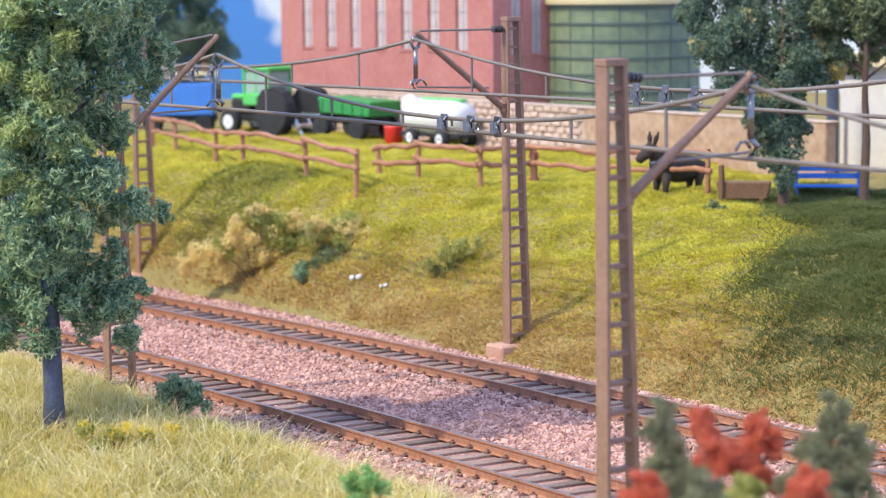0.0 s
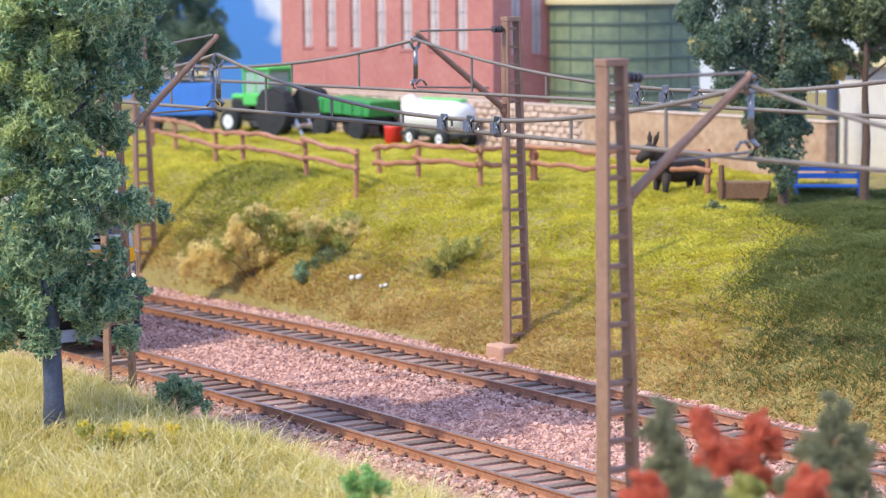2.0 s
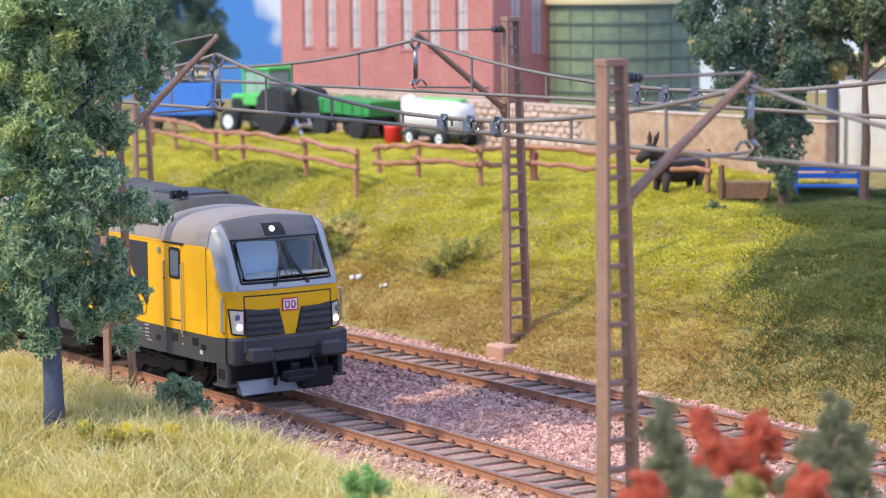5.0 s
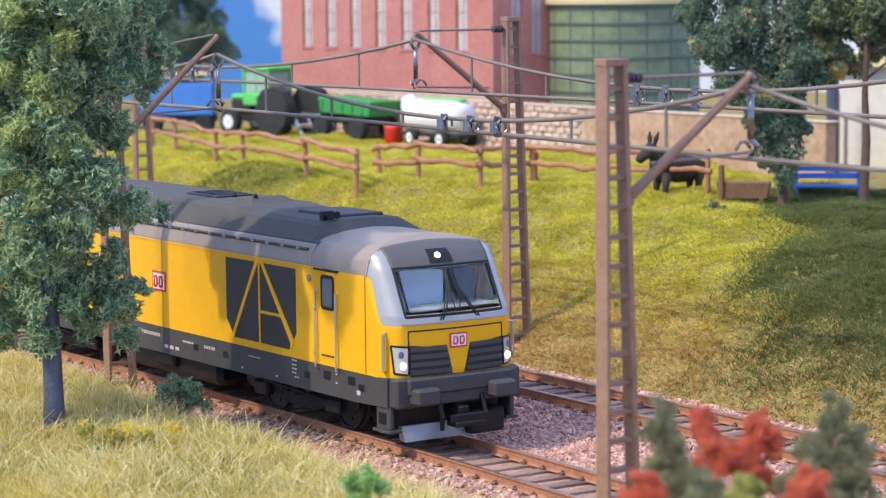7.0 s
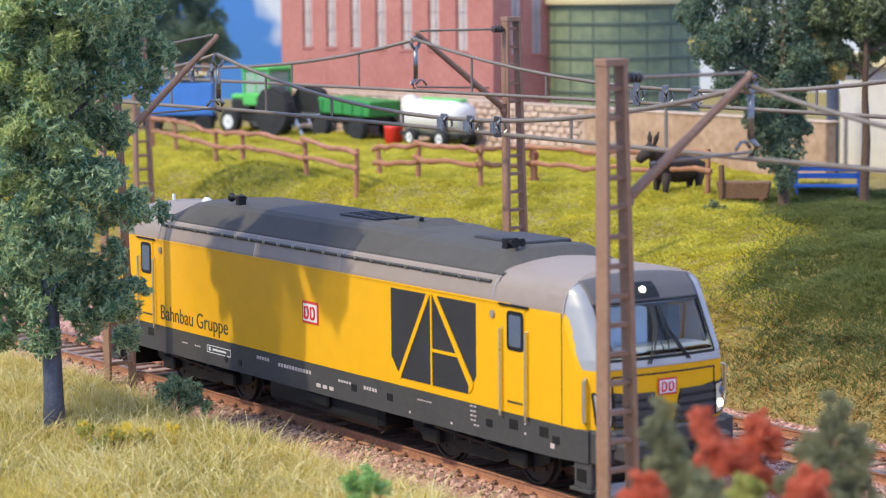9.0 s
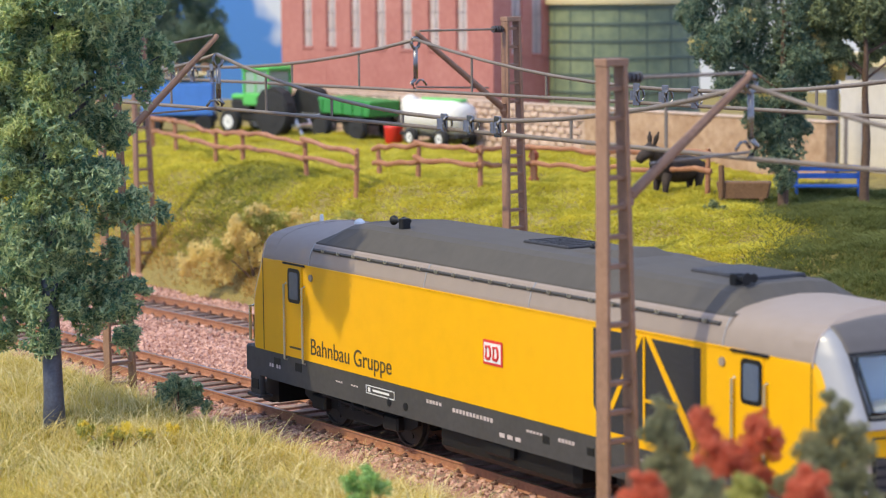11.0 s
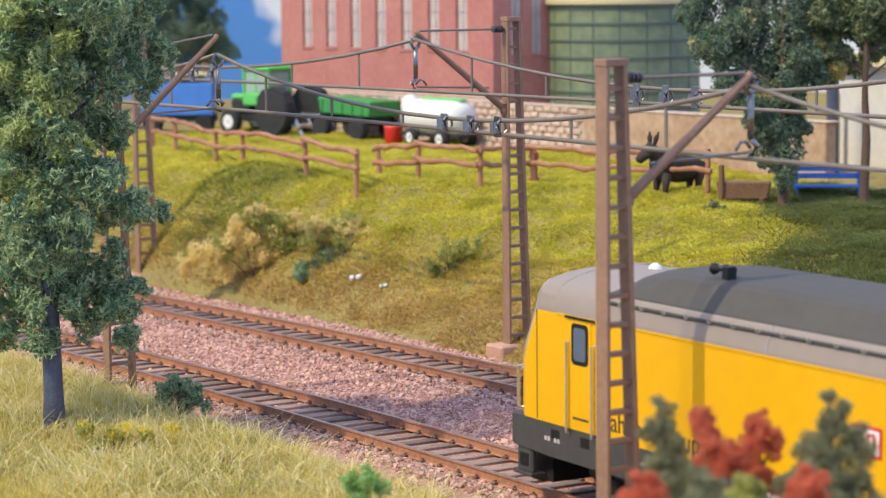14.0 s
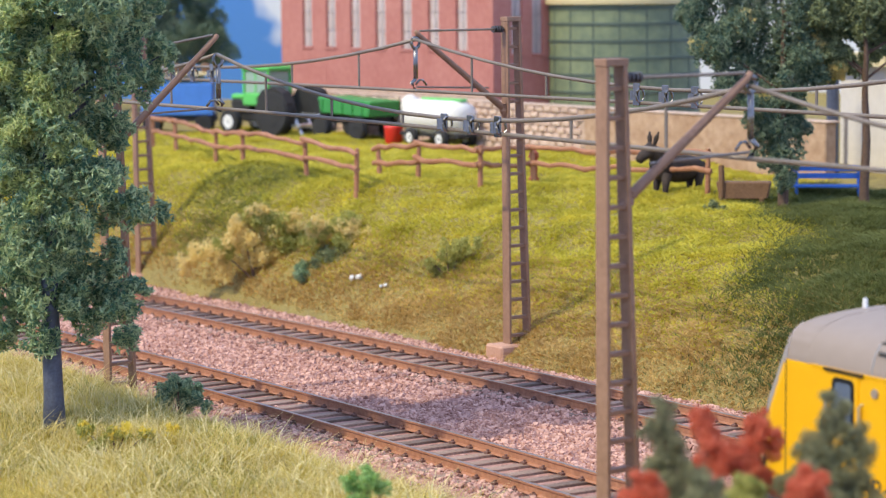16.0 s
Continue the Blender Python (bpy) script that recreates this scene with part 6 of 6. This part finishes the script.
def bench():
    root = thing("garden_bench", place(-8.9, 20.2, 2.68, 0, 0, 50), "bright blue slatted garden bench on the meadow", "bench")
    for y, z in ((0.0, 0.45), (0.16, 0.46), (0.32, 0.46), (0.42, 0.72), (0.46, 0.92)):
        bm = bmesh.new()
        box(bm, -1.0, 1.0, y - 0.06, y + 0.06, z - 0.03 if z < 0.6 else z - 0.07, z + 0.03 if z < 0.6 else z + 0.07, 0.01)
        part("slat", bm, BLUE_PAINT, root)
    for x in (-0.85, 0.85):
        bm = bmesh.new()
        for y in (0, 0.4):
            box(bm, x - 0.04, x + 0.04, y - 0.04, y + 0.04, -0.15, 0.45 if y == 0 else 0.98, 0.01)
        box(bm, x - 0.04, x + 0.04, -0.04, 0.44, 0.38, 0.44)
        part("leg", bm, BLUE_PAINT, root)


def trough():
    root = thing("wooden_trough", place(-9.75, 17.9, 2.72, 0, 0, 45), "low brown wooden feed trough in the grass", "trough")
    bm = bmesh.new()
    prism(bm, [(-0.65, 0.15), (0.65, 0.15), (0.75, 0.62), (-0.75, 0.62)], -0.25, 0.25)
    bmesh.ops.bevel(bm, geom=list(bm.edges), offset=0.03, segments=1, affect="EDGES")
    part("body", bm, BROWN_WOOD, root)
    for x in (-0.5, 0.5):
        bm = bmesh.new()
        box(bm, x - 0.06, x + 0.06, -0.28, 0.28, -0.15, 0.2, 0.01)
        part("leg", bm, BROWN_WOOD, root)


tractor()
trailer()
tank_trailer()
cargo_wagon()
donkey()
bench()
trough()

# red hydrant by the fence, pale litter on the bank
bm = bmesh.new()
lathe(bm, [(0.16, -0.2), (0.16, 0.05), (0.11, 0.08), (0.11, 0.62), (0.16, 0.66), (0.14, 0.8), (0.05, 0.9)], 12)
tube(bm, [(-0.2, 0, 0.5), (0.2, 0, 0.5)], 0.07, 8)
tagged(part("hydrant", bm, mat("faded_red_paint", (0.40, 0.09, 0.04), 0.6, size=0.4)), "faded red hydrant beside the fence", "hydrant").matrix_world = place(-16.9, 15.9, 3.05)
for x, y, s in ((-15.8, 9.12, 1.0), (-14.5, 9.19, 0.6)):
    bm = bmesh.new()
    for k in range(5):
        bmesh.ops.create_icosphere(bm, subdivisions=1, radius=0.09 * s, matrix=Matrix.Translation((0.11 * math.sin(k * 2.4) * s, 0.11 * math.cos(k * 1.7) * s, 0.10 * s + 0.07 * math.sin(k * 3) * s)))
    tagged(part("white_flower", bm, TARP_WHITE), "small clump of white blossom on the bank", "flower", "white blossoms").matrix_world = place(x, y, float(ground_z(x, y)))

field_wall()


# ---- motion ----
RUN = ((0.0, -28.75), (0.5, -27.18), (1.0, -25.61), (1.5, -24.03), (2.0, -22.45), (2.5, -20.88), (3.0, -19.34), (3.5, -17.77), (4.0, -16.19), (6.5, -8.19), (7.0, -6.54), (7.5, -4.93), (8.0, -3.31), (8.5, -1.66), (9.0, 0.0),
       (11.5, 8.12), (12.0, 9.76), (12.5, 11.40), (13.0, 13.03), (13.5, 14.67), (14.0, 16.31), (14.5, 17.96), (15.0, 19.62), (15.5, 21.28), (16.0, 22.95))


def travel(t):
    return float(np.interp(t, [r[0] for r in RUN], [r[1] for r in RUN]))


def motions():
    rows = []
    for t, s in RUN:
        rows.append((t, place(s, near_y(s), 0, 0, 0, math.degrees(math.atan(-0.003356 * s)))))
    walk(LOCO, rows)
    for ob, x in WHEELSETS:
        walk(ob, [(k * 0.2, place(x, 0, 0.55, 0, math.degrees((travel(k * 0.2) - travel(0)) / 0.55), 0)) for k in range(81)])


motions()
